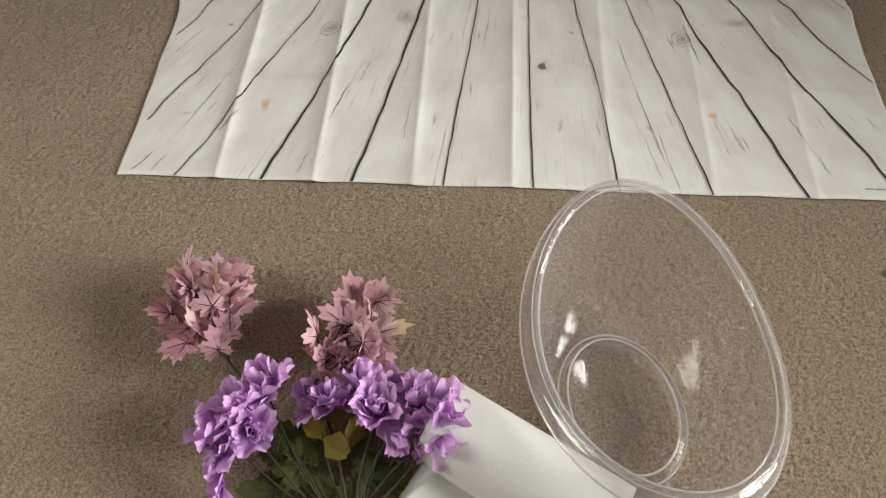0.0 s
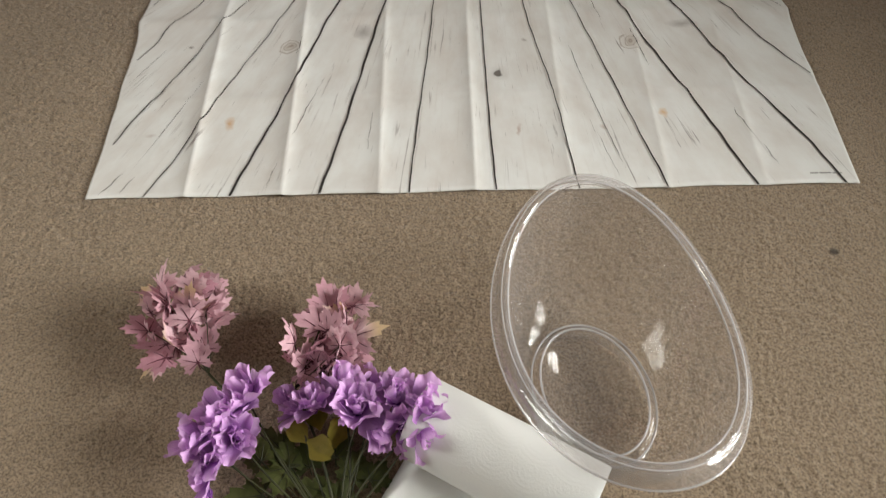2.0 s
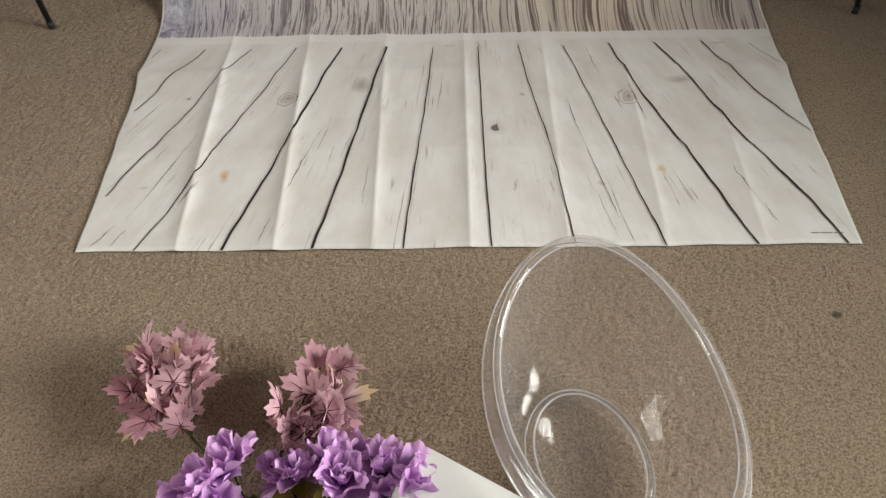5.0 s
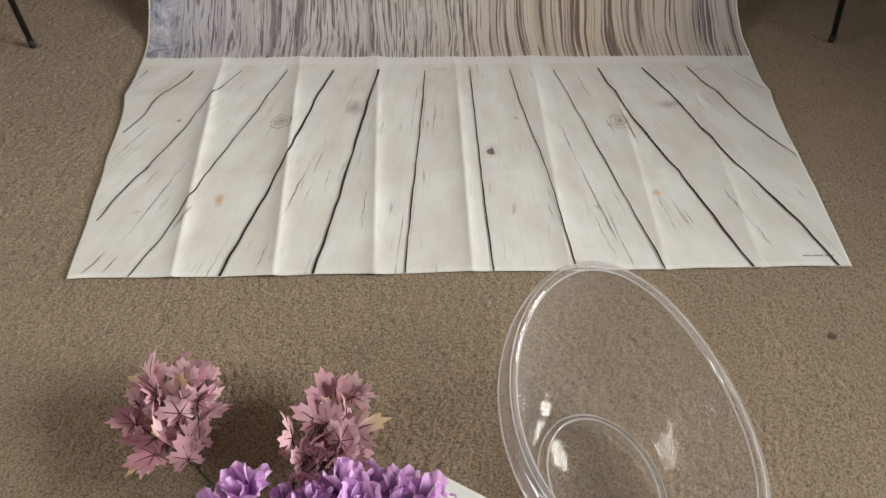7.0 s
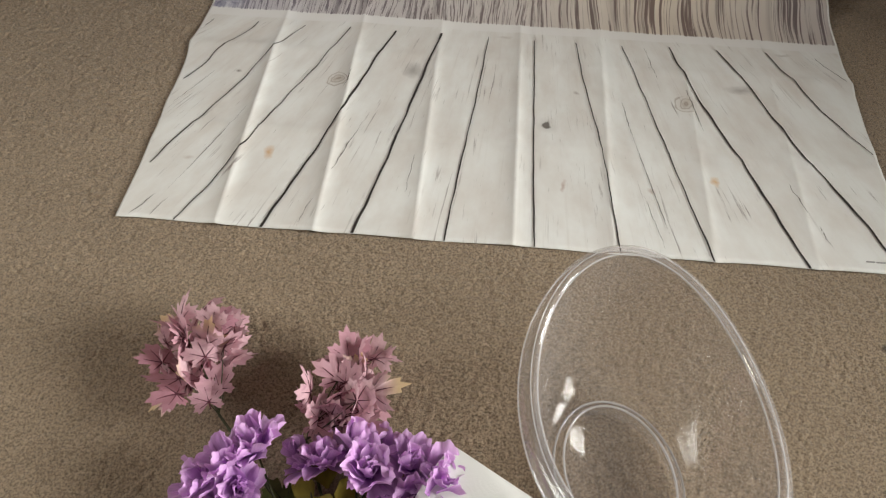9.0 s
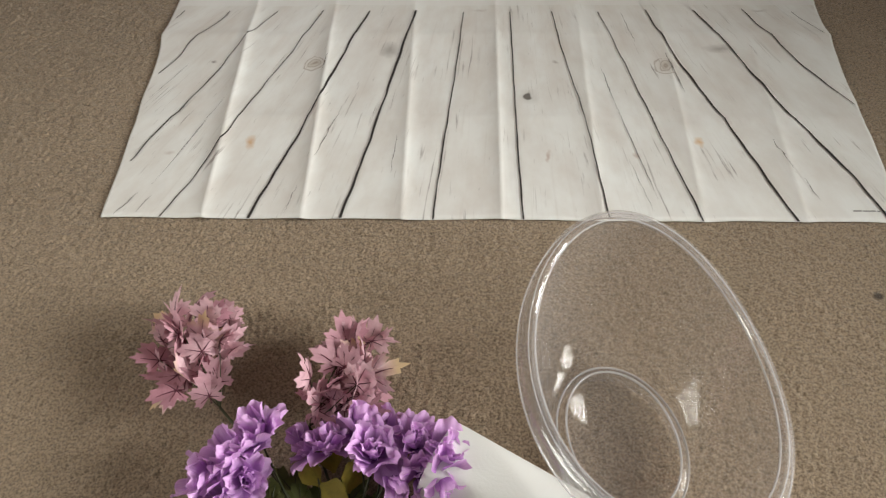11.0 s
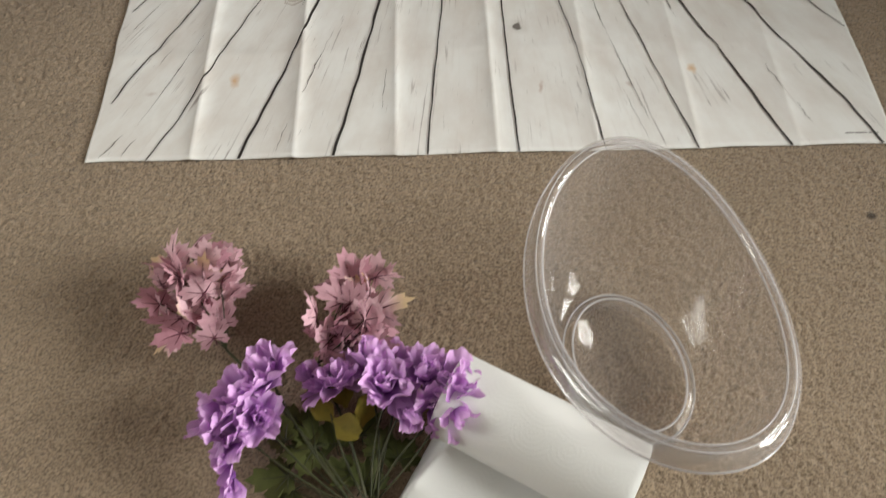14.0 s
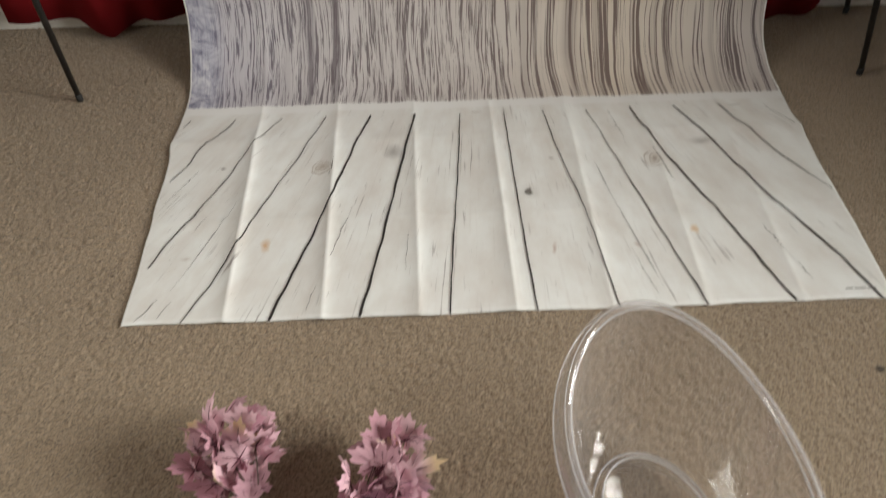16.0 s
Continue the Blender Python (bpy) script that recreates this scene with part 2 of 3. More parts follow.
    m.translucent(c, share)
    return m.surface(c, 0.65, spec=0.25)


def stem_material(name, a, b):
    m = Mat(name)
    c = m.mix(m.ramp(m.noise(m.coords(), 40, 3), (0.35, 0.0), (0.7, 1.0)), a, b)
    return m.surface(c, 0.55, spec=0.35)


def paper_material():
    m = Mat("embossed_paper")
    uv = m.uv("paper")
    # rows of nested arcs pressed into the paper
    cell = m.node("ShaderNodeVectorMath", operation="FRACTION")
    m.link(m.mapping(uv, (19, 19, 1)), cell.inputs[0])
    off = m.node("ShaderNodeVectorMath", operation="SUBTRACT")
    m.link(cell.outputs[0], off.inputs[0])
    off.inputs[1].default_value = (0.5, 0.15, 0)
    ln = m.node("ShaderNodeVectorMath", operation="LENGTH")
    m.link(off.outputs[0], ln.inputs[0])
    ring = m.math("SINE", m.math("MULTIPLY", ln.outputs["Value"], 46.0))
    fine = m.noise(uv, 320, 2)
    m.bump(m.math("ADD", m.math("MULTIPLY", ring, 0.07), m.math("MULTIPLY", fine, 0.5)), 0.32, 0.0018)
    c = m.mix(m.ramp(m.noise(uv, 9, 2), (0.4, 0.0), (0.8, 0.3)), (0.85, 0.855, 0.85), (0.79, 0.79, 0.78))
    m.translucent((0.8, 0.8, 0.79), 0.12)
    return m.surface(c, 0.9, spec=0.1)


def clear_material(name, veil, extra, rough, sheen):
    """Thin clear plastic: nearly all light goes straight through, with a Fresnel gloss and a faint milky veil. On the
    beads the veil is strong and stands in for glints.
    """
    m = Mat(name)
    tr = m.node("ShaderNodeBsdfTransparent")
    o = m.coords()
    smear = m.ramp(m.noise(o, 9, 4, 0.6, 0.6), (0.35, 0.0), (0.75, 1.0))
    m.link(m.mix(smear, (0.965, 0.960, 0.960), (0.94, 0.935, 0.935)), tr.inputs[0])
    gl = m.node("ShaderNodeBsdfGlossy")
    gl.inputs["Color"].default_value = (1, 1, 1, 1)
    gl.inputs["Roughness"].default_value = rough
    lw = m.node("ShaderNodeLayerWeight")
    lw.inputs["Blend"].default_value = 0.5
    gloss = m.math("ADD", m.math("MULTIPLY", m.math("POWER", lw.outputs["Facing"], 5.0), 0.9), sheen)
    mx = m.node("ShaderNodeMixShader")
    m.link(gloss, mx.inputs[0])
    m.link(tr.outputs[0], mx.inputs[1])
    m.link(gl.outputs[0], mx.inputs[2])
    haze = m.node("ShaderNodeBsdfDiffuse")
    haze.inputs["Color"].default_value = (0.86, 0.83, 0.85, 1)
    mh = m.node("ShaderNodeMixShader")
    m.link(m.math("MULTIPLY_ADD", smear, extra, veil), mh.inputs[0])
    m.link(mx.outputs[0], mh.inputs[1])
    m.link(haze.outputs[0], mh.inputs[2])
    m.link(mh.outputs[0], m.out.inputs[0])
    return m.m


def cloth_material():
    m = Mat("red_cloth")
    o = m.coords()
    c = m.mix(m.noise(o, 5, 3), (0.18, 0.008, 0.011), (0.12, 0.005, 0.007))
    m.bump(m.noise(o, 700, 1), 0.2, 0.0006)
    return m.surface(c, 0.9, spec=0.08)


def metal_material():
    m = Mat("dark_metal_paint")
    o = m.coords()
    n = m.noise(o, 45, 4)
    c = m.mix(m.ramp(n, (0.5, 0.0), (0.8, 1.0)), (0.012, 0.0105, 0.010), (0.035, 0.029, 0.024))
    return m.surface(c, m.ramp(n, (0.3, 0.32), (0.8, 0.5)), spec=0.5)


CARPET, WALLPAINT, CEILPAINT = carpet_material(), paint_material("wall_paint", (0.44, 0.385, 0.315)), paint_material("ceiling_paint", (0.60, 0.58, 0.55))
TRIM = paint_material("trim_paint", (0.80, 0.79, 0.76), 0.4)
VINYL, INK = backdrop_material(), ink_material()
CRACKINK = paint_material("crack_ink", (0.10, 0.09, 0.085), 0.5)
GREYINK = paint_material("grey_ink", (0.30, 0.29, 0.29), 0.5)
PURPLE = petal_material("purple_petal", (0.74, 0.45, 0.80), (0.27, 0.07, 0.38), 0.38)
# mauve: the pale tone holds leaf highlights, the dark one leaf shade
MAUVE = leaf_material("mauve_leaf", (0.50, 0.25, 0.315), (0.80, 0.56, 0.62), (0.38, 0.17, 0.215), 0.3, (0.72, 0.55, 0.30))
VEIN = stem_material("vein_dark", (0.085, 0.018, 0.035), (0.12, 0.03, 0.05))
GREEN = leaf_material("green_leaf", (0.066, 0.080, 0.022), (0.120, 0.134, 0.042), (0.042, 0.049, 0.015), 0.25)
OLIVE = leaf_material("olive_leaf", (0.26, 0.20, 0.03), (0.20, 0.165, 0.03), (0.13, 0.11, 0.02), 0.25)
STEM, PAPER = stem_material("stem_green", (0.026, 0.030, 0.011), (0.055, 0.055, 0.024)), paper_material()
CORE = stem_material("flower_core", (0.14, 0.035, 0.22), (0.20, 0.07, 0.28))
CARD = paint_material("grey_card", (0.42, 0.34, 0.25), 0.9)
CLEAR = clear_material("clear_plastic_wall", 0.024, 0.026, 0.09, 0.019)
CLEAR_RIM = clear_material("clear_plastic_rim", 0.065, 0.03, 0.04, 0.05)
# strong white veil: window glints on the moulded edges, put in as colour
CLEAR_GLINT_BEAD = clear_material("clear_plastic_glint_bead", 0.30, 0.12, 0.05, 0.08)
CLOTH, METAL = cloth_material(), metal_material()
RUBBER = paint_material("black_rubber", (0.02, 0.02, 0.02), 0.8)


# ---- mesh helpers ----
def mesh_object(name, bm, material, smooth=True):
    me = bpy.data.meshes.new(name)
    bm.to_mesh(me)
    bm.free()
    if smooth:
        me.shade_smooth()
    me.materials.append(material)
    return new(name, me)


def thing(name, at, label, category, group="", kind=""):
    ob = new(name)
    ob.empty_display_size = 0.05
    ob.location = at
    return tagged(ob, label, category, group, kind)


def under(ob, parent):
    """Make ob a part of parent, with its coordinates kept in the world's."""
    ob.parent = parent
    if parent.type == "EMPTY":
        ob.matrix_parent_inverse = Matrix.Translation(-Vector(parent.location))
    return ob


def part(name, bm, material, parent, label="", smooth=True):
    ob = under(mesh_object(name, bm, material, smooth), parent)
    return tagged(ob, label)


def shared_part(name, mesh, parent, m, label=""):
    ob = under(new(name, mesh), parent)
    ob.matrix_basis = m
    return tagged(ob, label)


def grid_mesh(bm, nu, nv, place, uvs=None, close_u=False):
    """A sheet of nu by nv points; place(u, v) gives a point for u, v in 0..1."""
    rows = [[bm.verts.new(place(i / ((nu if close_u else nu - 1)), j / (nv - 1))) for i in range(nu)] for j in range(nv)]
    layers = [(bm.loops.layers.uv.get(k) or bm.loops.layers.uv.new(k), f) for k, f in (uvs or {}).items()]
    for j in range(nv - 1):
        for i in range(nu if close_u else nu - 1):
            k = (i + 1) % nu
            f = bm.faces.new((rows[j][i], rows[j][k], rows[j + 1][k], rows[j + 1][i]))
            corners = ((i, j), (i + 1, j), (i + 1, j + 1), (i, j + 1))
            for lay, fn in layers:
                for lp, (a, b) in zip(f.loops, corners):
                    lp[lay].uv = fn(a / ((nu if close_u else nu - 1)), b / (nv - 1))
    return rows


def box(bm, x0, x1, y0, y1, z0, z1, bevel=0.0):
    r = bmesh.ops.create_cube(bm, size=1.0, matrix=Matrix.LocRotScale(((x0 + x1) / 2, (y0 + y1) / 2, (z0 + z1) / 2), None, (x1 - x0, y1 - y0, z1 - z0)))
    if bevel:
        es = {e for v in r["verts"] for e in v.link_edges}
        bmesh.ops.bevel(bm, geom=list(es), offset=bevel, segments=2, affect="EDGES")
    return bm


def tube(bm, pts, radii, sides=7):
    """A closed tube along points, with one radius or one for each."""
    pts = [Vector(p) for p in pts]
    if not isinstance(radii, (list, tuple)):
        radii = [radii] * len(pts)
    rings = []
    for i, p in enumerate(pts):
        d = (pts[min(i + 1, len(pts) - 1)] - pts[max(i - 1, 0)]).normalized()
        a = d.cross(Vector((0.31, 0.12, 0.94)))
        a = (a if a.length > 1e-3 else d.cross(Vector((1, 0, 0)))).normalized()
        b = d.cross(a)
        rings.append([bm.verts.new(p + radii[i] * (math.cos(t) * a + math.sin(t) * b)) for t in (k * math.tau / sides for k in range(sides))])
    for r, q in zip(rings, rings[1:]):
        for k in range(sides):
            bm.faces.new((r[k], r[(k + 1) % sides], q[(k + 1) % sides], q[k]))
    bm.faces.new(rings[0][::-1])
    bm.faces.new(rings[-1])
    return bm


def bow(a, b, lift, n=9, side=0.0):
    """Points of a bowed line from a to b."""
    a, b = Vector(a), Vector(b)
    across = (b - a).cross(Vector((0, 0, 1))).normalized()
    return [a.lerp(b, t) + (Vector((0, 0, lift)) + across * side) * math.sin(math.pi * t) for t in (i / (n - 1) for i in range(n))]


# ---- room ----
def room():
    T = 0.16
    bm = bmesh.new()
    x0, x1, y0, y1, step = -1.7, 1.7, -1.1, NORTH, 0.0035
    nx, ny = int((x1 - x0) / step), int((y1 - y0) / step)
    rng = np.random.default_rng(4)

    def blur(a, k):
        for ax in (0, 1):
            a = sum(np.roll(a, s, ax) for s in range(-k, k + 1)) / (2 * k + 1)
        return (a - a.mean()) / a.std()

    h = 0.0010 * blur(rng.random((ny, nx)), 0) + 0.0005 * blur(rng.random((ny, nx)), 1) + 0.00012 * blur(rng.random((ny, nx)), 7)
    h = np.clip(h, -0.005, 0.004) - 0.004
    border = np.minimum.reduce(np.broadcast_arrays(np.arange(nx)[None, :], nx - 1 - np.arange(nx)[None, :], np.arange(ny)[:, None], ny - 1 - np.arange(ny)[:, None]))
    h = np.where(border == 0, -0.012, h)
    X, Y = np.meshgrid(np.linspace(x0, x1, nx), np.linspace(y0, y1, ny))
    co = np.stack([X, Y, h], -1).reshape(-1, 3).astype(np.float32)
    idx = np.arange(nx * ny).reshape(ny, nx)
    quads = np.stack([idx[:-1, :-1], idx[:-1, 1:], idx[1:, 1:], idx[1:, :-1]], -1).reshape(-1, 4)
    me = bpy.data.meshes.new("floor")
    me.vertices.add(len(co))
    me.vertices.foreach_set("co", co.ravel())
    me.loops.add(quads.size)
    me.loops.foreach_set("vertex_index", quads.ravel().astype(np.int32))
    me.polygons.add(len(quads))
    me.polygons.foreach_set("loop_start", np.arange(0, quads.size, 4, dtype=np.int32))
    me.update(calc_edges=True)
    me.shade_smooth()
    me.materials.append(CARPET)
    tagged(new("floor", me), "beige cut-pile carpet with dark specks", "carpet", kind="structure")
    bm = box(bmesh.new(), WEST - T, EAST + T, SOUTH - T, NORTH + T, -0.15, -0.010)
    tagged(mesh_object("floor_base", bm, CARPET, False), "beige cut-pile carpet beyond the open middle of the room", "carpet", kind="structure")
    bm = box(bmesh.new(), WEST - T, EAST + T, SOUTH - T, NORTH + T, CEIL, CEIL + 0.12)
    tagged(mesh_object("ceiling", bm, CEILPAINT, False), "plain pale painted ceiling", "ceiling", kind="structure")
    walls = {"wall_north": (WEST - T, EAST + T, NORTH, NORTH + T), "wall_south": (WEST - T, EAST + T, SOUTH - T, SOUTH)}
    for name, (a, b, c, d) in walls.items():
        tagged(mesh_object(name, box(bmesh.new(), a, b, c, d, -0.01, CEIL), WALLPAINT, False), "plain taupe painted wall", "wall", kind="structure")
    number = 0
    for name, x, out, openings in (("wall_west", WEST, -1, WEST_FILL_WINDOWS), ("wall_east", EAST, 1, EAST_WINDOWS)):
        bm = bmesh.new()
        xa, xb = sorted((x, x + out * T))
        edges = [SOUTH] + [y for w in openings for y in w] + [NORTH]
        for a, b in zip(edges[::2], edges[1::2]):
            box(bm, xa, xb, a, b, -0.01, CEIL)
        for a, b in openings:
            box(bm, xa, xb, a, b, -0.01, SILL)
            box(bm, xa, xb, a, b, HEAD, CEIL)
        tagged(mesh_object(name, bm, WALLPAINT, False), "plain taupe painted wall with a window opening", "wall", kind="structure")
        for a, b in openings:
            number += 1
            w = thing(f"window_{number}", (x + out * 0.05, (a + b) / 2, SILL), "unseen white framed window that lets in daylight", "window", kind="structure")
            bm = bmesh.new()
            fa, fb = sorted((x + out * 0.02, x + out * 0.07))
            for r in ((a, a + 0.05, SILL, HEAD), (b - 0.05, b, SILL, HEAD), (a + 0.05, b - 0.05, SILL, SILL + 0.05), (a + 0.05, b - 0.05, HEAD - 0.05, HEAD)):
                box(bm, fa, fb, *r, bevel=0.004)
            part("window_frame", bm, TRIM, w, smooth=False)
            part("window_bar", box(bmesh.new(), fa + 0.01, fb - 0.01, a + 0.05, b - 0.05, (SILL + HEAD) / 2 - 0.02, (SILL + HEAD) / 2 + 0.02, 0.004), TRIM, w, smooth=False)
            sa, sb = sorted((x - out * 0.06, x + out * 0.018))
            part("window_sill", box(bmesh.new(), sa, sb, a - 0.04, b + 0.04, SILL - 0.03, SILL, 0.006), TRIM, w, smooth=False)
    bm = bmesh.new()
    prof = [(0.0, -0.008), (0.014, -0.008), (0.014, 0.075), (0.009, 0.088), (0.004, 0.094), (0.0, 0.095)]
    ring = [[bm.verts.new((x, NORTH - 0.001 - d, z)) for d, z in prof] for x in (WEST, EAST)]
    for k in range(len(prof) - 1):
        bm.faces.new((ring[0][k], ring[0][k + 1], ring[1][k + 1], ring[1][k]))
    tagged(mesh_object("baseboard", bm, TRIM, False), "white painted baseboard along the wall", "baseboard", kind="structure")


room()


# ---- printed backdrop sheet ----
HALF, LENGTH, FOLD_X, FOLD_S = 0.75, 2.1, 0.1875, 0.2625


def sweep(s):
    """How far back and how high the sheet is at the length s from its front edge."""
    rise = 0.70
    if s <= rise:
        return s, 0.0
    turn, r = radians(82), 0.19
    a = min((s - rise) / r, turn)
    y, z = rise + r * math.sin(a), r * (1 - math.cos(a))
    rest = s - rise - r * a
    if rest > 0:
        y, z = y + rest * math.cos(turn), z + rest * math.sin(turn)
    return y, z


def sheet_point(x, s, lift=0.0):
    y, z = sweep(s)
    k = (x - 0.008 + HALF) / FOLD_X
    near = round(k)
    d = abs(k - near) * FOLD_X
    inner = 0 < near < 8
    # sharp pressed creases stand up a little between flat panels
    side = (k - near) * FOLD_X
    deep = (0, 0.0130, 0.0125, 0.0092, 0.0105, 0.0072, 0.0052, 0.0045, 0)[near]
    ridge = deep * math.exp(-abs(side) / (0.024 if side < 0 else 0.012)) if inner else 0.0
    ridge *= (0.6 + 0.4 * min(1.0, s / 0.14)) * (1 - 0.65 * min(1.0, max(0.0, (s - 0.48) / 0.14)))
    ks = s / FOLD_S
    ds = abs(ks - round(ks)) * FOLD_S
    cross = 0.0035 * math.exp(-ds / 0.014) if 0 < round(ks) < 8 else 0.0
    wave = 0.0022 * noise.noise(Vector((x * 5, s * 5, 0.3))) + 0.0012 * noise.noise(Vector((x * 14, s * 9, 4.3)))
    h = 0.0005 + ridge + cross + wave + 0.0008 * (1 - math.exp(-max(0, HALF - abs(x)) / 0.05)) + lift
    flat = 1.0 if s < 0.72 else math.exp(-(s - 0.72) / 0.25)
    h *= 0.45 + 0.55 * flat
    e = 0.006 * noise.noise(Vector((s * 6.5, 2.2 if x > 0 else 7.7, 0))) * (abs(x) / HALF) ** 4
    pinch = -0.004 * math.exp(-((s - FOLD_S) / 0.03) ** 2) + 0.005 * math.exp(-((s - 2 * FOLD_S) / 0.03) ** 2)
    x2 = x + e + (pinch * x / HALF) * (abs(x) / HALF) ** 3
    dy = 0.003 * noise.noise(Vector((x * 7, 1.7, 0))) * math.exp(-s / 0.05)
    if inner and s < 0.1:
        dy -= 0.004 * math.exp(-d / 0.02) * math.exp(-s / 0.05)
    if s > 0.70:
        a = min((s - 0.70) / 0.19, radians(82))
        return Vector((x2, y - h * math.sin(a), z + h * math.cos(a)))
    return Vector((x2, y + dy, z + h))


# printed joints: where each begins and ends along the sheet, its x there, its three bends and its width
JOINTS = [
    (0.587, 0.614, -0.7392, -0.7252, 0, 0, 0, 0.0034),
    (0.398, 0.613, -0.7352, -0.6149, -0.0015, 0, 0.003, 0.0040),
    (0.142, 0.613, -0.7312, -0.5041, -0.0022, 0.0018, -0.0033, 0.0044),
    (0.0, 0.612, -0.6372, -0.3953, 0.0027, 0.0029, 0.0033, 0.0042),
    (0.0, 0.611, -0.4683, -0.2853, 0.0017, 0.0020, -0.0021, 0.0064),
    (0.0, 0.610, -0.2947, -0.1766, 0.0008, 0.0016, 0, 0.0070),
    (0.0, 0.609, -0.1214, -0.0668, 0.0012, -0.0011, 0, 0.0044),
    (0.0, 0.608, 0.0480, 0.0409, -0.0016, -0.0007, 0, 0.0046),
    (0.0, 0.608, 0.2086, 0.1381, 0.0031, 0.0017, -0.0018, 0.0042),
    (0.0, 0.607, 0.3793, 0.2451, 0.0003, -0.0011, -0.0003, 0.0040),
    (0.0, 0.615, 0.5518, 0.3544, -0.0046, 0.0041, -0.0018, 0.0060),
    (0.0, 0.614, 0.7225, 0.4628, 0.0025, 0.0011, 0.0050, 0.0060),
    (0.305, 0.617, 0.7444, 0.5762, -0.0099, -0.0008, 0, 0.0051),
    (0.532, 0.608, 0.7365, 0.6897, 0, 0, 0, 0.0034),
]
# printed hairline cracks: x and s of both ends, width
CRACKS = [
    (-0.324, 0.281, -0.361, 0.152, 0.0015), (-0.675, 0.430, -0.734, 0.322, 0.0013), (-0.573, 0.319, -0.671, 0.079, 0.0012),
    (-0.366, 0.452, -0.374, 0.395, 0.0018), (-0.198, 0.212, -0.207, 0.109, 0.0011), (0.296, 0.604, 0.316, 0.497, 0.0014),
    (0.233, 0.419, 0.253, 0.295, 0.0016), (0.253, 0.295, 0.305, 0.050, 0.0013), (0.551, 0.205, 0.576, 0.124, 0.0015),
    (0.589, 0.103, 0.605, 0.053, 0.0014), (0.376, 0.462, 0.401, 0.341, 0.0020), (-0.690, 0.062, -0.726, 0.006, 0.0020),
    (-0.664, 0.054, -0.686, 0.008, 0.0014), (-0.384, 0.075, -0.402, 0.010, 0.0012), (0.262, 0.150, 0.292, 0.020, 0.0011),
]


def backdrop():
    b = thing("photo_backdrop", (0, 0.3, 0), "creased vinyl backdrop printed with pale planks, spread over the carpet", "backdrop")
    cols, rows = 385, 169
    bm = bmesh.new()

    def at(u, v):
        return sheet_point(-HALF + 2 * HALF * u, LENGTH * v)

    def uv_sheet(u, v):
        return (-HALF + 2 * HALF * u, LENGTH * v)

    def uv_fan(u, v):
        x, s = uv_sheet(u, v)
        return ((x - 0.045) / (0.1715 - 0.1011 * min(s, 0.9)), s)

    grid_mesh(bm, cols, rows, at, {"sheet": uv_sheet, "fan": uv_fan})
    ob = part("printed_sheet", bm, VINYL, b)
    mod = ob.modifiers.new("thickness", "SOLIDIFY")
    mod.thickness, mod.offset = 0.0011, -1
    rng = random.Random(11)

    def stroke(name, material, s0, s1, middle, half, steps, lift):
        bm = bmesh.new()
        prev = None
        for j in range(steps):
            q = j / (steps - 1)
            s = s0 + (s1 - s0) * q
            x, w = middle(q), half(q)
            if abs(x) > HALF - 0.006:
                prev = None
                continue
            pair = [bm.verts.new(sheet_point(x + k * w, s, lift)) for k in (-1, 1)]
            if prev:
                bm.faces.new((prev[0], prev[1], pair[1], pair[0]))
            prev = pair
        part(name, bm, material, b)

    for n, (s0, s1, x0, x1, b1, b2, b3, wd) in enumerate(JOINTS):
        ph = rng.uniform(0, math.tau)
        jig = 0.0003 + 0.00018 * abs(n - 7)

        def middle(q):
            s = s0 + (s1 - s0) * q
            return x0 + (x1 - x0) * q + b1 * math.sin(math.pi * q) + b2 * math.sin(2 * math.pi * q) + b3 * math.sin(3 * math.pi * q) + jig * (math.sin(s * 52 + ph) + 0.7 * math.sin(s * 97 + 2 * ph))

        def half(q):
            s = s0 + (s1 - s0) * q
            return (0.45 if wd > 0.005 else 0.37) * wd * (0.80 + 0.40 * noise.noise(Vector((s * 14, n * 3.3, 1)))) * (1.15 - 0.5 * s)

        stroke("printed_joint", INK, s0, s1, middle, half, max(12, int(380 * (s1 - s0))), 0.0015)
    for n, (x0, s0, x1, s1, wd) in enumerate(CRACKS):
        def middle(q):
            return x0 + (x1 - x0) * q + 0.0035 * noise.noise(Vector((q * 4, n * 2.7, 0))) + 0.0012 * noise.noise(Vector((q * 14, n * 2.7, 5)))

        def half(q):
            return 0.62 * wd * math.sin(math.pi * (0.06 + 0.88 * q)) * max(0.12, 0.75 + 0.9 * noise.noise(Vector((q * 9, n * 1.9, 3))))

        stroke("printed_crack", CRACKINK, s1, s0, lambda q: middle(1 - q), half, 40, 0.0012)
    # product code near the corner: plain bars
    for k, (a, c) in enumerate(((0.660, 0.676), (0.678, 0.701), (0.704, 0.711), (0.714, 0.722))):
        bm = bmesh.new()
        q = [sheet_point(a, 0.0225, 0.0005), sheet_point(c, 0.023, 0.0005), sheet_point(c, 0.0265, 0.0005), sheet_point(a, 0.026, 0.0005)]
        bm.faces.new([bm.verts.new(p) for p in q])
        part("printed_code", bm, GREYINK, b)


backdrop()


# ---- clear oval bowl ----
BOWL = (0.195, -0.388)


def oval_ring(bm, a, b, z, n, saddle=0.0):
    """One level of the bowl: the foot stands a little towards one end and is turned against the rim, whose ends sweep up."""
    lean = max(0.0, 1 - z / 0.186)
    place = pose(*BOWL, 0.0, 0, 0, 99.3 + 7.3 * lean) @ pose(-0.0469 * lean, 0.0382 * lean, 0)
    return [bm.verts.new(place @ Vector((a * math.cos(t), b * math.sin(t), z + saddle * math.cos(2 * t)))) for t in (math.tau * k / n for k in range(n))]


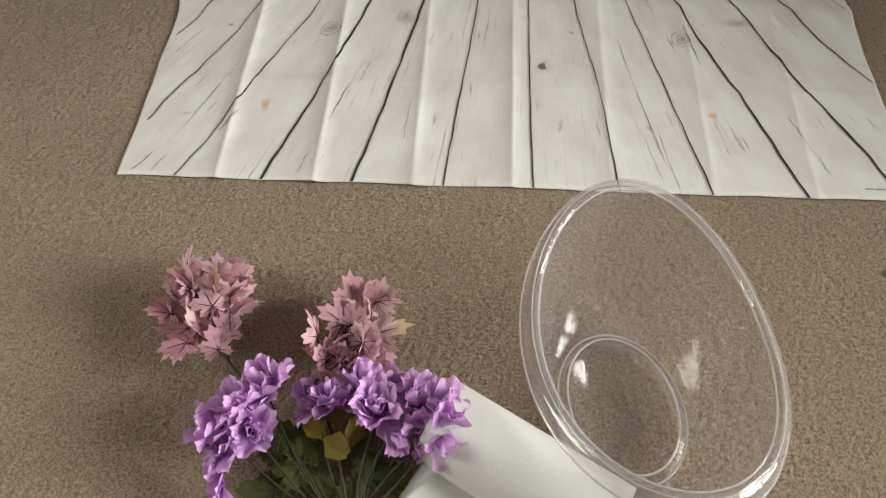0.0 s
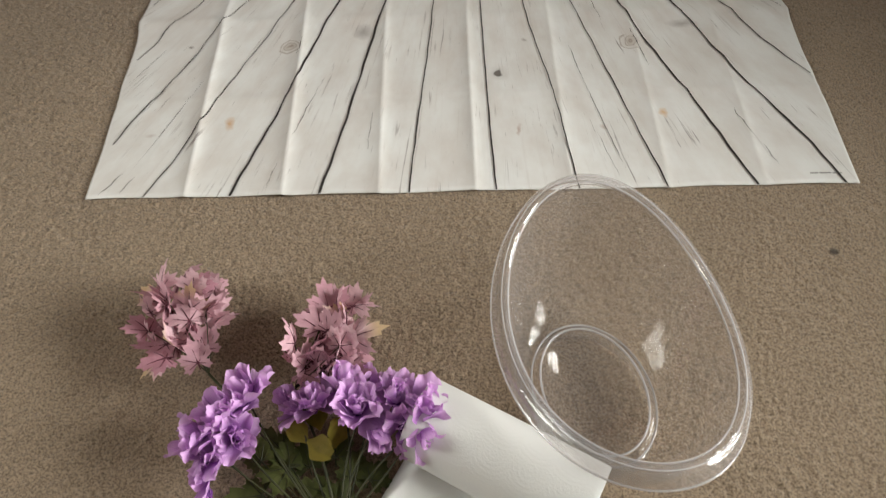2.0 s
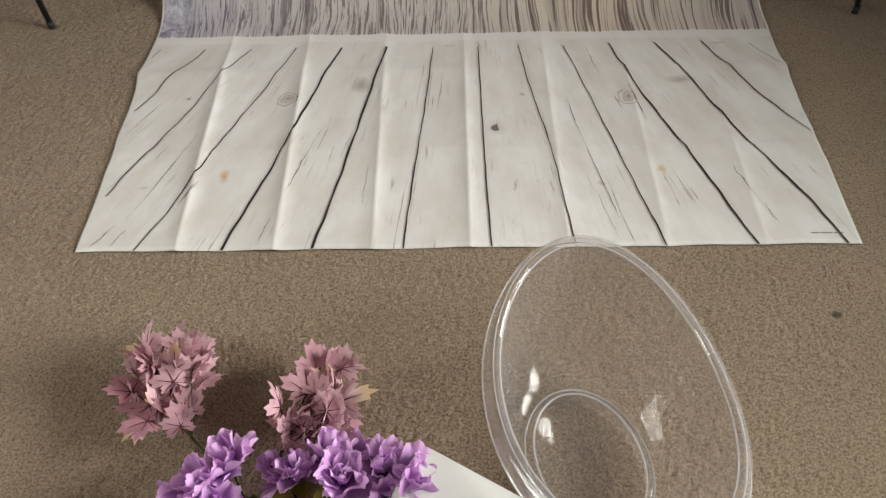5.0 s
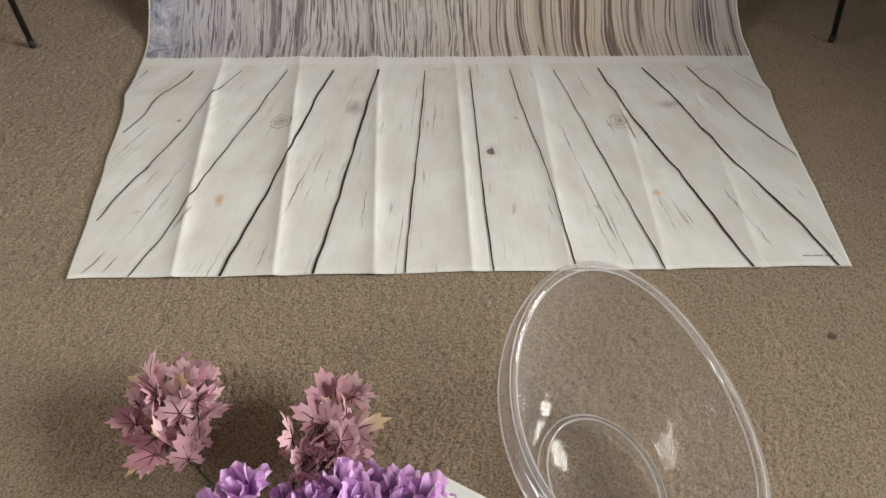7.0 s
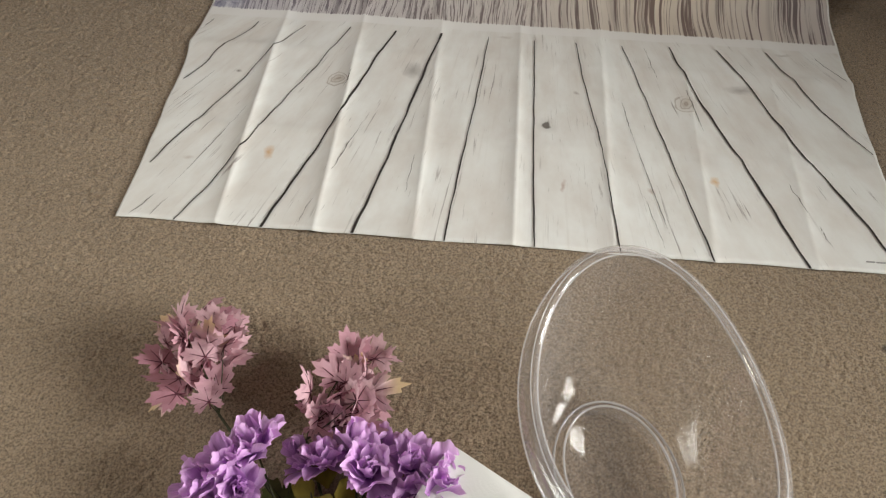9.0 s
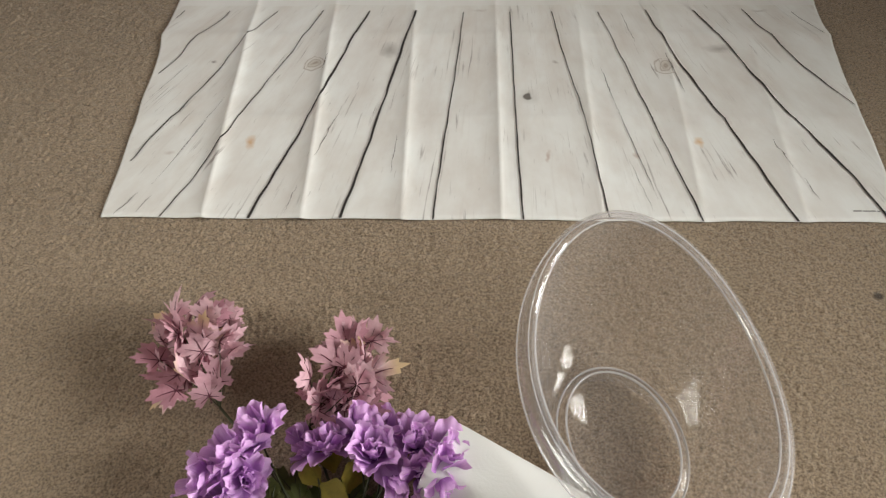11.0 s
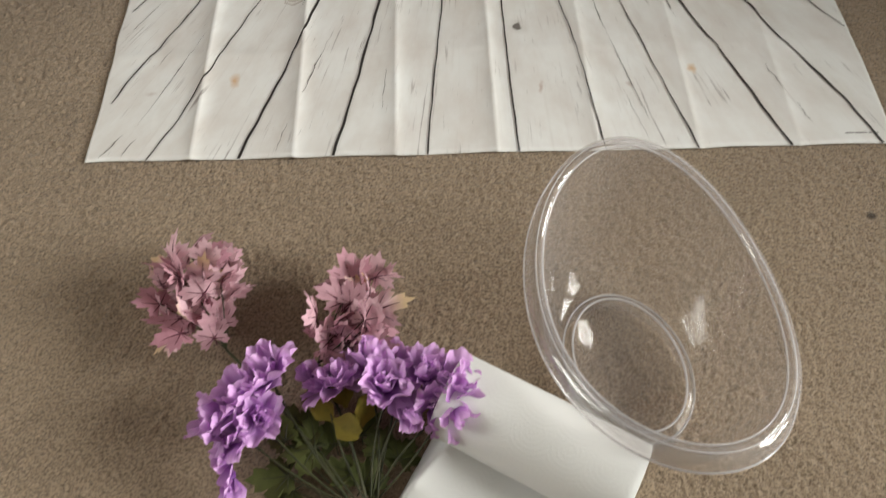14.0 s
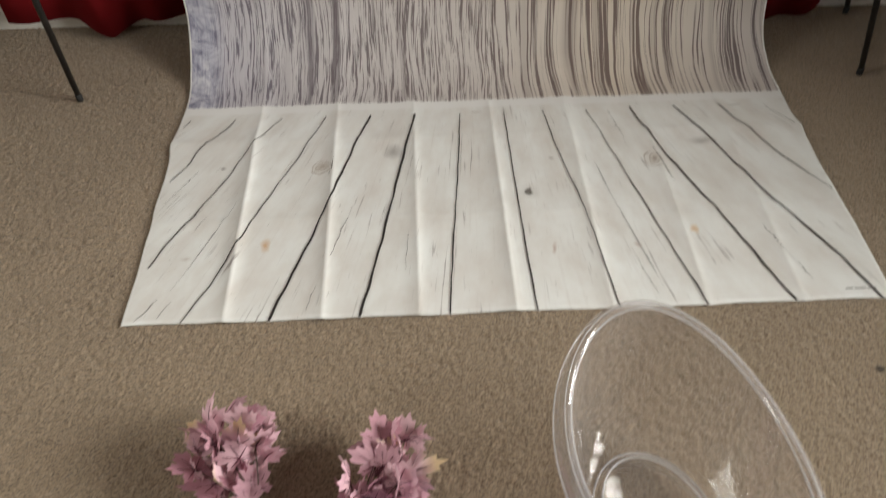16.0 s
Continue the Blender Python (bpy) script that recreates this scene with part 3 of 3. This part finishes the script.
def skin(bm, rings, close=False):
    pairs = list(zip(rings, rings[1:])) + ([(rings[-1], rings[0])] if close else [])
    for r, q in pairs:
        n = len(r)
        for k in range(n):
            bm.faces.new((r[k], r[(k + 1) % n], q[(k + 1) % n], q[k]))


def bowl():
    b = thing("oval_bowl", (*BOWL, 0.0), "large clear plastic oval bowl with rolled rim on the carpet", "bowl")
    n = 160
    inner = [(0.012, 0.009, 0.0052, 0), (0.032, 0.0235, 0.0062, 0), (0.055, 0.041, 0.0102, 0), (0.075, 0.056, 0.0168, 0), (0.092, 0.068, 0.0255, 0), (0.104, 0.0765, 0.0320, 0), (0.110, 0.0805, 0.0335, 0), (0.116, 0.087, 0.0300, 0), (0.121, 0.0915, 0.0270, 0)]
    for k in range(1, 19):
        t = k / 18
        g = 0.35 * t + 0.65 * math.sin(t ** 0.72 * math.pi / 2)
        inner.append((0.121 + 0.105 * g, 0.0915 + 0.0625 * g, 0.0270 + 0.159 * t ** 1.15, 0.0254 * t * t))
    bm = bmesh.new()
    rings = [oval_ring(bm, *r[:3], n, r[3]) for r in inner]
    rings_out = [oval_ring(bm, r[0] + 0.0022, r[1] + 0.0022, r[2] - 0.0020, n, r[3]) for r in inner]
    skin(bm, rings)
    skin(bm, rings_out[::-1])
    bm.faces.new(rings[0][::-1])
    bm.faces.new(rings_out[0])
    part("bowl_wall", bm, CLEAR, b)
    # rolled rim: a thin lip that turns outwards and down, with a stepped crest
    bm = bmesh.new()
    outside = [(0.0000, 0.1840), (0.0005, 0.1895), (0.0030, 0.1935), (0.0070, 0.1950), (0.0105, 0.1940), (0.0125, 0.1915), (0.0150, 0.1910), (0.0190, 0.1890), (0.0225, 0.1840), (0.0245, 0.1770), (0.0252, 0.1690)]
    inside = [(0.0232, 0.1690), (0.0222, 0.1765), (0.0203, 0.1825), (0.0178, 0.1865), (0.0140, 0.1890), (0.0070, 0.1925), (0.0040, 0.1905), (0.0024, 0.1840)]
    skin(bm, [oval_ring(bm, 0.2262 + d, 0.1535 + 0.94 * d, z, n, 0.0254) for d, z in outside + inside], True)
    part("rolled_rim", bm, CLEAR_RIM, b, "clear rolled rim")
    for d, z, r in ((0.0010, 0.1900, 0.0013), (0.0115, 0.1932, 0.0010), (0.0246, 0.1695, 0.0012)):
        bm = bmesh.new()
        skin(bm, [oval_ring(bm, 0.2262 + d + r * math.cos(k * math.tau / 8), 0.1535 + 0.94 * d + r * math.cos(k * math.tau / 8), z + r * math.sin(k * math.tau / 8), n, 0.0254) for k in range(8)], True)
        part("rim_edge", bm, CLEAR_GLINT_BEAD, b, "clear moulded edge of the rim, whitened for its glints")
    # foot: a low thin skirt, and the two moulded corners round the dished bottom
    bm = bmesh.new()
    skin(bm, [oval_ring(bm, 0.1225 + d, 0.0925 + d, z, n) for d, z in ((0.0, 0.026), (0.0012, 0.014), (0.0005, 0.0015), (-0.0010, 0.0), (-0.0020, 0.002), (-0.0012, 0.014), (-0.0022, 0.024))], True)
    part("foot_ring", bm, CLEAR_RIM, b, "clear foot ring")
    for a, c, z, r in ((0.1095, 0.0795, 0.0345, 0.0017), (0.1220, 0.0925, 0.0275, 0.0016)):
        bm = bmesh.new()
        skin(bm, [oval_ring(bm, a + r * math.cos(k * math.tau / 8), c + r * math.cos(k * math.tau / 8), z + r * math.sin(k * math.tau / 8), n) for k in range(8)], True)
        part("moulded_corner", bm, CLEAR_GLINT_BEAD, b, "clear moulded corner, whitened for its glints")


bowl()


# ---- paper towel roll ----
def towel_roll():
    R, L = 0.063, 0.280
    ax = Vector((0.866, -0.5, 0))
    nrm = Vector((0.5, 0.866, 0))
    a = Vector((-0.098, -0.485, R + 0.001))
    t = thing("paper_towel_roll", (a + ax * L / 2 - Vector((0, 0, R))), "white embossed paper towel roll lying on the carpet, partly unrolled", "paper towel")
    up = Vector((0, 0, 1))

    def on(u, ang, r):
        return a + ax * (L * u) + nrm * (r * math.cos(ang)) + up * (r * math.sin(ang))

    bm = bmesh.new()
    prof = [(0.0, 0.020), (0.0, R - 0.0015), (0.0012, R - 0.0003), (0.012, R)] + [(0.012 + (L - 0.024) * k / 14, R) for k in range(1, 14)] + [(L - 0.012, R), (L - 0.0012, R - 0.0003), (L, R - 0.0015), (L, 0.020)]

    def place(u, v):
        d, r = prof[round(v * (len(prof) - 1))]
        ang = u * math.tau
        wob = 1 + 0.008 * math.sin(2 * ang + 9 * d) + 0.006 * noise.noise(Vector((3 * math.cos(ang), 3 * math.sin(ang), d * 12)))
        return on(d / L, ang, r * wob)

    def uvp(u, v):
        d, r = prof[round(v * (len(prof) - 1))]
        return (d, u * math.tau * R)

    grid_mesh(bm, 72, len(prof), place, {"paper": uvp}, True)
    part("towel_wound", bm, PAPER, t)
    bm = bmesh.new()
    rings = []
    for r, d in ((0.0205, 0.001), (0.0205, L - 0.001), (0.0190, L - 0.001), (0.0190, 0.001)):
        rings.append([bm.verts.new(on(d / L, k * math.tau / 32, r)) for k in range(32)])
    skin(bm, rings, True)
    part("core_tube", bm, CARD, t, "brown card core")
    # the loose end: runs out from under the roll towards the stems, one corner creased over
    bm = bmesh.new()
    reach = 0.205

    def loose(u, v):
        p = a + ax * (L * (0.003 + 0.994 * u)) - up * (R + 0.001)
        d = v * reach
        line = 0.17 * max(0.0, 1 - d / 0.185)     # a crease from the corner up to the roll
        peak = 0.044 * min(1.0, line / 0.05)
        z = 0.004 + peak * (u / max(line, 1e-3) if u < line else math.exp(-(u - line) / 0.30))
        z += 0.010 * math.exp(-((d - 0.10) / 0.045) ** 2) * u + 0.004 * noise.noise(Vector((u * 4, v * 4, 8))) * v
        return p - nrm * d + up * max(0.003, z)

    grid_mesh(bm, 72, 34, loose, {"paper": lambda u, v: (u * L, -v * reach)})
    ob = part("towel_loose", bm, PAPER, t)
    mod = ob.modifiers.new("thickness", "SOLIDIFY")
    mod.thickness = 0.0006


towel_roll()


# ---- leaves, petals and stems ----
def lobed_leaf(name, lobes, valley, curl, material, seed, teeth=True):
    """A lobed leaf of unit length, base at the origin, tip along +y, face up."""
    rng = random.Random(seed)
    bm = bmesh.new()
    lay = bm.loops.layers.uv.new("leaf")
    outline = []
    for k, (ang, ln) in enumerate(lobes):
        ln *= rng.uniform(0.9, 1.08)
        ang += rng.uniform(-4, 4)
        steps = ((-24, 0.66), (-19, 0.84), (-9, 0.78), (0, 1.0), (9, 0.80), (19, 0.84), (24, 0.66)) if teeth else ((-18, 0.62), (-13, 0.86), (-5, 0.98), (0, 1.0), (5, 0.97), (13, 0.87), (18, 0.62))
        for da, f in steps:
            outline.append((ang + da, ln * f))
        if k < len(lobes) - 1:
            outline.append(((ang + lobes[k + 1][0]) / 2, valley * min(ln, lobes[k + 1][1])))
    ph = rng.uniform(0, 6)

    def lift(x, y):
        r = math.hypot(x, y)
        return curl * r * r + 0.06 * r * math.sin(3 * math.atan2(x, y) + ph) + 0.05 * math.sin(7 * x + ph) * r

    c = bm.verts.new((0, 0.0, 0))
    mid, out = [], []
    for ang, r in outline:
        for lst, f in ((mid, 0.5), (out, 1.0)):
            x, y = f * r * math.sin(radians(ang)), f * r * math.cos(radians(ang)) 
            lst.append(bm.verts.new((x, y, lift(x, y))))
    for k in range(len(outline) - 1):
        bm.faces.new((c, mid[k + 1], mid[k]))
        bm.faces.new((mid[k], mid[k + 1], out[k + 1], out[k]))
    for f in bm.faces:
        for lp in f.loops:
            lp[lay].uv = (lp.vert.co.x * 0.5 + 0.5, lp.vert.co.y)
    me = bpy.data.meshes.new(name)
    bm.to_mesh(me)
    bm.free()
    me.shade_smooth()
    me.materials.append(material)
    # dark midribs, one along each lobe
    vb = bmesh.new()
    for ang, ln in lobes:
        pts = []
        for j in range(6):
            r = ln * 0.66 * j / 5
            x, y = r * math.sin(radians(ang)), r * math.cos(radians(ang))
            pts.append((x, y, lift(x, y) + 0.004))
        tube(vb, pts, [0.026 * (1 - 0.75 * j / 5) for j in range(6)], 4)
    tube(vb, [(0, -0.28, -0.02), (0, -0.1, 0), (0, 0.02, 0.004)], 0.022, 4)
    ve = bpy.data.meshes.new(name + "_rib")
    vb.to_mesh(ve)
    vb.free()
    return me, ve


MAPLE = [(-112, 0.62), (-56, 0.88), (0, 1.0), (56, 0.88), (112, 0.62)]
MAUVE_LEAVES = [lobed_leaf("mauve_leaf", MAPLE, 0.60, c, MAUVE, s) for s, c in ((1, -0.45), (2, 0.30), (3, -0.75), (4, 0.55), (5, -0.2))]
for _, rib in MAUVE_LEAVES:
    rib.materials.append(VEIN)
MUM = [(-95, 0.55), (-48, 0.80), (0, 1.0), (48, 0.80), (95, 0.55)]
GREEN_LEAVES = [lobed_leaf("green_leaf", MUM, 0.66, c, GREEN, s, True) for s, c in ((6, -0.3), (7, 0.15), (8, -0.15))]
for _, rib in GREEN_LEAVES:
    rib.materials.append(STEM)


def aim(at, way, spin, size):
    """A pose whose +y points along way and whose +z leans up, turned about +y by spin degrees."""
    y = Vector(way).normalized()
    x = y.cross(Vector((0, 0, 1)))
    x = (x if x.length > 1e-3 else Vector((1, 0, 0))).normalized()
    z = x.cross(y)
    m = Matrix((x, y, z)).transposed().to_4x4()
    return Matrix.Translation(at) @ m @ pose(0, 0, 0, 0, spin, 0) @ Matrix.Diagonal((size, size, size, 1))


def leaf_spray(name, label, centre, spread, root, knot, count, seed):
    rng = random.Random(seed)
    t = thing(name, (root[0], root[1], 0), label, "artificial leaves", "mauve leaf sprays")
    c = Vector(centre)
    kn = Vector(knot)
    part("main_stem", tube(bmesh.new(), bow(root, kn, 0.012, 10, 0.01), 0.0022, 7), STEM, t)
    for k in range(count):
        # points through a flattened ball round the centre
        while True:
            q = Vector((rng.uniform(-1, 1), rng.uniform(-1, 1), rng.uniform(-1, 1)))
            if 0.15 < q.length < 1.0:
                break
        p = c + Vector((q.x * spread[0], q.y * spread[1], q.z * spread[2]))
        p.z = max(p.z, 0.022)
        out = (p - kn).normalized()
        way = (out + 0.55 * Vector((q.x, q.y, q.z * 0.9)) + 0.6 * Vector((rng.uniform(-1, 1), rng.uniform(-1, 1), rng.uniform(-0.5, 0.4)))).normalized()
        me, rib = MAUVE_LEAVES[rng.randrange(5)]
        size = rng.uniform(0.036, 0.054)
        m = aim(p - way * size * 0.4, way, rng.uniform(-115, 115) if k % 2 else rng.uniform(-50, 50), size)
        lf = shared_part("leaf", me, t, m)
        r = new("vein", rib)
        r.parent = lf
        if k % 3 == 0:
            part("twig", tube(bmesh.new(), bow(kn, m.translation, 0.006, 6, rng.uniform(-0.008, 0.008)), 0.0008, 5), STEM, t)
    return t


leaf_spray("leaf_spray", "dusty mauve artificial maple leaves on thin stems on the carpet", (-0.486, -0.313, 0.072), (0.074, 0.110, 0.046), (-0.215, -0.66, 0.03), (-0.430, -0.400, 0.050), 40, 21)
leaf_spray("leaf_spray", "dusty mauve artificial maple leaves rising behind purple flowers", (-0.238, -0.346, 0.074), (0.086, 0.080, 0.044), (-0.205, -0.67, 0.03), (-0.290, -0.430, 0.055), 44, 22)


def petal(name, seed, width, cup, ruffle):
    rng = random.Random(seed)
    ph = rng.uniform(0, 6)
    bm = bmesh.new()

    def place(u, v):
        a = 2 * u - 1
        grow = min(1.0, v / 0.62)
        w = width * (0.16 + 0.84 * grow * grow * (3 - 2 * grow)) * (1 - 0.16 * max(0.0, v - 0.6) / 0.4)
        y = v * (1 - 0.24 * abs(a) ** 2.4) + v ** 3 * (0.030 * math.sin(7 * a + ph) + 0.016 * math.sin(16 * a + 2 * ph))
        z = cup * (a * a * 0.42 * w + v * v * 0.32) - 0.65 * max(0.0, v - 0.66) ** 2
        z += ruffle * v * v * math.sin(4.2 * a + ph) + 0.5 * ruffle * v ** 4 * math.sin(9.5 * a + 2 * ph)
        z += 0.012 * math.exp(-(a / 0.12) ** 2) * v
        return (a * w, y, z)

    grid_mesh(bm, 17, 13, place, {"leaf": lambda u, v: (u, v)})
    me = bpy.data.meshes.new(name)
    bm.to_mesh(me)
    bm.free()
    me.shade_smooth()
    return me


PETALS = [petal("petal", s, w, c, r) for s, w, c, r in ((31, 0.38, 0.8, 0.08), (32, 0.46, 0.5, 0.09), (33, 0.34, 1.0, 0.07), (34, 0.44, 0.2, 0.10), (35, 0.36, 1.2, 0.08))]
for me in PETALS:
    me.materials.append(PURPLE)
OLIVES = [petal("olive_leaf", s, 0.42, 0.5, 0.05) for s in (41, 42)]
for me in OLIVES:
    me.materials.append(OLIVE)


def flower(parent, at, facing, size, seed, layers):
    """A ruffled many-petalled head: petals ring a core, upright inside and opening outside."""
    rng = random.Random(seed)
    n = Vector((facing[0] * 1.3 + rng.uniform(-0.25, 0.25), facing[1] * 1.3 + rng.uniform(-0.15, 0.25), facing[2] * 0.85)).normalized()
    at = Vector(at)
    bm = bmesh.new()
    bmesh.ops.create_icosphere(bm, subdivisions=2, radius=1.0, matrix=Matrix.Translation(at) @ n.to_track_quat("Z", "Y").to_matrix().to_4x4() @ Matrix.Diagonal((size * 0.16, size * 0.16, size * 0.24, 1)))
    head = part("flower", bm, CORE, parent, "ruffled purple artificial flower")
    base = n.to_track_quat("Z", "Y").to_matrix().to_4x4()
    for ring, (count, tilt, ln) in enumerate(layers):
        for k in range(count):
            az = 360 * (k + 0.5 * (ring % 2)) / count + rng.uniform(-14, 14)
            tl = tilt + rng.uniform(-28, 24)
            s = size * ln * rng.uniform(0.78, 1.22)
            # the petal leaves the core along +y, tipped up from the head's plane by tl
            m = Matrix.Translation(at) @ base @ pose(0, 0, 0, 0, 0, az) @ pose(0, size * 0.07, 0) @ pose(0, 0, 0, tl, rng.uniform(-14, 14), 0) @ Matrix.Diagonal((s, s, s, 1))
            ob = new("petal", PETALS[rng.randrange(5)])
            ob.parent = head
            ob.matrix_basis = m
    return head


FULL = ((4, 82, 0.66), (5, 64, 0.86), (6, 40, 0.98), (6, 6, 1.0))
BUD = ((3, 84, 0.80), (4, 72, 0.95))
OPEN = ((3, 76, 0.60), (4, 46, 0.86), (5, 12, 1.00))


def flower_bunch():
    root = Vector((-0.206, -0.655, 0.022))
    t = thing("flower_bunch", (root.x, root.y, 0), "ruffled purple artificial flowers with dark green leaves on the carpet", "artificial flowers")
    heads = [
        ((-0.350, -0.464, 0.088), (-0.10, 0.30, 1.00), 0.048, FULL),
        ((-0.380, -0.494, 0.090), (-0.40, 0.30, 0.90), 0.050, FULL),
        ((-0.412, -0.519, 0.068), (-0.80, 0.10, 0.60), 0.046, FULL),
        ((-0.366, -0.516, 0.076), (0.00, -0.20, 0.90), 0.038, FULL),
        ((-0.402, -0.566, 0.055), (-0.60, -0.30, 0.70), 0.040, OPEN),
        ((-0.402, -0.588, 0.045), (-0.10, -0.95, 0.35), 0.042, BUD),
        ((-0.392, -0.538, 0.070), (-0.50, -0.10, 0.80), 0.040, OPEN),
        ((-0.368, -0.482, 0.084), (-0.30, 0.40, 0.80), 0.044, OPEN),
        ((-0.292, -0.462, 0.070), (-0.60, 0.50, 0.70), 0.034, BUD),
        ((-0.276, -0.478, 0.074), (-0.40, 0.40, 0.80), 0.036, OPEN),
        ((-0.253, -0.475, 0.082), (-0.20, 0.40, 0.90), 0.044, FULL),
        ((-0.211, -0.452, 0.082), (0.00, 0.60, 0.80), 0.044, FULL),
        ((-0.184, -0.490, 0.096), (0.00, 0.10, 1.00), 0.048, FULL),
        ((-0.164, -0.442, 0.068), (0.10, 0.80, 0.50), 0.040, OPEN),
        ((-0.130, -0.474, 0.094), (0.20, 0.30, 0.95), 0.048, FULL),
        ((-0.157, -0.508, 0.085), (0.00, -0.85, 0.50), 0.044, BUD),
        ((-0.122, -0.510, 0.088), (0.20, -0.80, 0.60), 0.044, OPEN),
        ((-0.086, -0.494, 0.104), (0.45, 0.20, 0.85), 0.046, FULL),
        ((-0.093, -0.520, 0.104), (0.30, -0.80, 0.60), 0.046, OPEN),
    ]
    for k, (at, face, size, layers) in enumerate(heads):
        flower(t, at, face, size, 100 + k, layers)
        end = Vector(at) - Vector(face).normalized() * size * 0.2
        if (k > 8 and k % 2) or k % 3 == 0:
            part("stem", tube(bmesh.new(), bow(root + Vector((0.004 * (k % 3 - 1), 0.002 * k, 0.003 * (k % 2))), end, 0.004, 9, 0.008 * (k % 3 - 1)), 0.0016, 7), STEM, t)
    rng = random.Random(5)
    greens = [
        ((-0.288, -0.552, 0.048), (-0.90, -0.20, 0.10), 0.058), ((-0.325, -0.588, 0.036), (-0.95, -0.10, -0.15), 0.060), ((-0.318, -0.606, 0.026), (-0.80, -0.50, -0.10), 0.050),
        ((-0.290, -0.545, 0.042), (-0.15, 0.95, 0.15), 0.050), ((-0.236, -0.585, 0.032), (-0.95, 0.28, 0.05), 0.046), ((-0.222, -0.604, 0.030), (0.45, 0.85, 0.05), 0.052),
        # the last five, low and stalkless, are filler standing in for shade on the carpet
        ((-0.330, -0.542, 0.048), (-0.65, 0.65, 0.15), 0.046), ((-0.262, -0.545, 0.028), (-0.30, 0.90, 0.05), 0.046), ((-0.200, -0.560, 0.020), (0.30, 0.90, 0.00), 0.054), ((-0.172, -0.565, 0.020), (0.55, 0.75, 0.00), 0.046),
        ((-0.305, -0.520, 0.030), (-0.70, 0.60, 0.05), 0.050), ((-0.225, -0.530, 0.024), (-0.10, 0.95, 0.05), 0.050),
    ]
    for k, (at, way, size) in enumerate(greens):
        me, rib = GREEN_LEAVES[k % 3]
        lf = shared_part("green_leaf", me, t, aim(at, way, rng.uniform(-30, 30), size))
        r = new("vein", rib)
        r.parent = lf
        if k < 7:
            part("leaf_stalk", tube(bmesh.new(), bow(root, at, 0.006, 7), 0.0012, 6), STEM, t)
    for k, (at, way, size, spin) in enumerate((((-0.262, -0.520, 0.060), (-0.60, 0.75, 0.15), 0.042, -25), ((-0.262, -0.518, 0.064), (0.75, -0.45, 0.10), 0.048, 20), ((-0.222, -0.530, 0.062), (0.10, 0.85, 0.30), 0.046, 45), ((-0.245, -0.500, 0.058), (-0.30, 0.85, 0.10), 0.040, 5))):
        shared_part("olive_leaf", OLIVES[k % 2], t, aim(at, way, spin, size), "yellowing olive leaf")
    for k in range(5):
        e = (root.x + 0.006 * (k - 2), root.y, 0.010 + 0.005 * (k % 2))
        part("cut_stem", tube(bmesh.new(), bow(e, (e[0] + 0.05 + 0.01 * k, -0.86, 0.012 + 0.005 * (k % 2)), 0.004, 6), 0.0022, 7), STEM, t)


flower_bunch()


# ---- red cloth behind, and dark metal legs under added tabletops ----
def red_cloth():
    bm = bmesh.new()

    def place(u, v):
        x = -1.275 + 2.225 * u
        hem = 0.046 - 0.044 * max(0.0, 1 - abs(x + 1.0) / 0.09) - 0.040 / (1 + math.exp(-(x - 0.3) / 0.1)) + 0.0015 * math.sin(x * 23)
        hem += 0.05 * math.exp(-(0.95 - x) / 0.018)
        z = hem + (1.95 - hem) * v
        y = 1.015 - 0.025 / (1 + math.exp(-(x - 0.3) / 0.1)) + 0.014 * math.sin(x * 31 + 1.2 * math.sin(x * 7)) - 0.022 * math.exp(-((x + 1.0) / 0.06) ** 2) * (1 - v)
        return (x, y, z)

    grid_mesh(bm, 240, 16, place)
    ob = mesh_object("red_cloth", bm, CLOTH)
    ob.modifiers.new("thickness", "SOLIDIFY").thickness = 0.0015
    tagged(ob, "dark red cloth hanging in soft folds almost to the carpet", "cloth")


def side_table(feet, lean, top, label):
    """A dark table on slim metal legs: the feet's places, how far each leg leans in x on its way up, and the extent of
    the unseen top, added for shade.
    """
    x0, x1, y0, y1 = top
    h = 0.715
    t = thing("side_table", ((x0 + x1) / 2, (y0 + y1) / 2, 0), label, "table", "tables beside the backdrop")
    for x, y in feet:
        leg = part("leg", tube(bmesh.new(), [(x, y, 0.012), (x + lean * 0.5, y, h / 2), (x + lean, y, h)], [0.0070, 0.0080, 0.0090], 14), METAL, t)
        part("foot_cap", tube(bmesh.new(), [(x, y, -0.002), (x, y, 0.018)], [0.0082, 0.0078], 14), RUBBER, leg)
    # out of view; added to keep window light off the carpet at the back
    part("tabletop", box(bmesh.new(), x0, x1, y0, y1, h, h + 0.028, 0.006), METAL, t)


red_cloth()
side_table(((-1.02, 0.715), (-1.85, 0.715), (-1.85, 1.01), (-1.45, 1.01)), 0.0, (-1.92, -0.99, 0.66, 1.0), "slim upright dark metal legs beside the sheet, with an unseen tabletop added for shade")
side_table(((0.982, 0.727), (1.063, 1.018), (1.80, 0.727), (1.80, 1.01)), -0.15, (0.80, 1.86, 0.66, 0.99), "slim slanting dark metal legs beside the sheet, with an unseen tabletop added for shade")
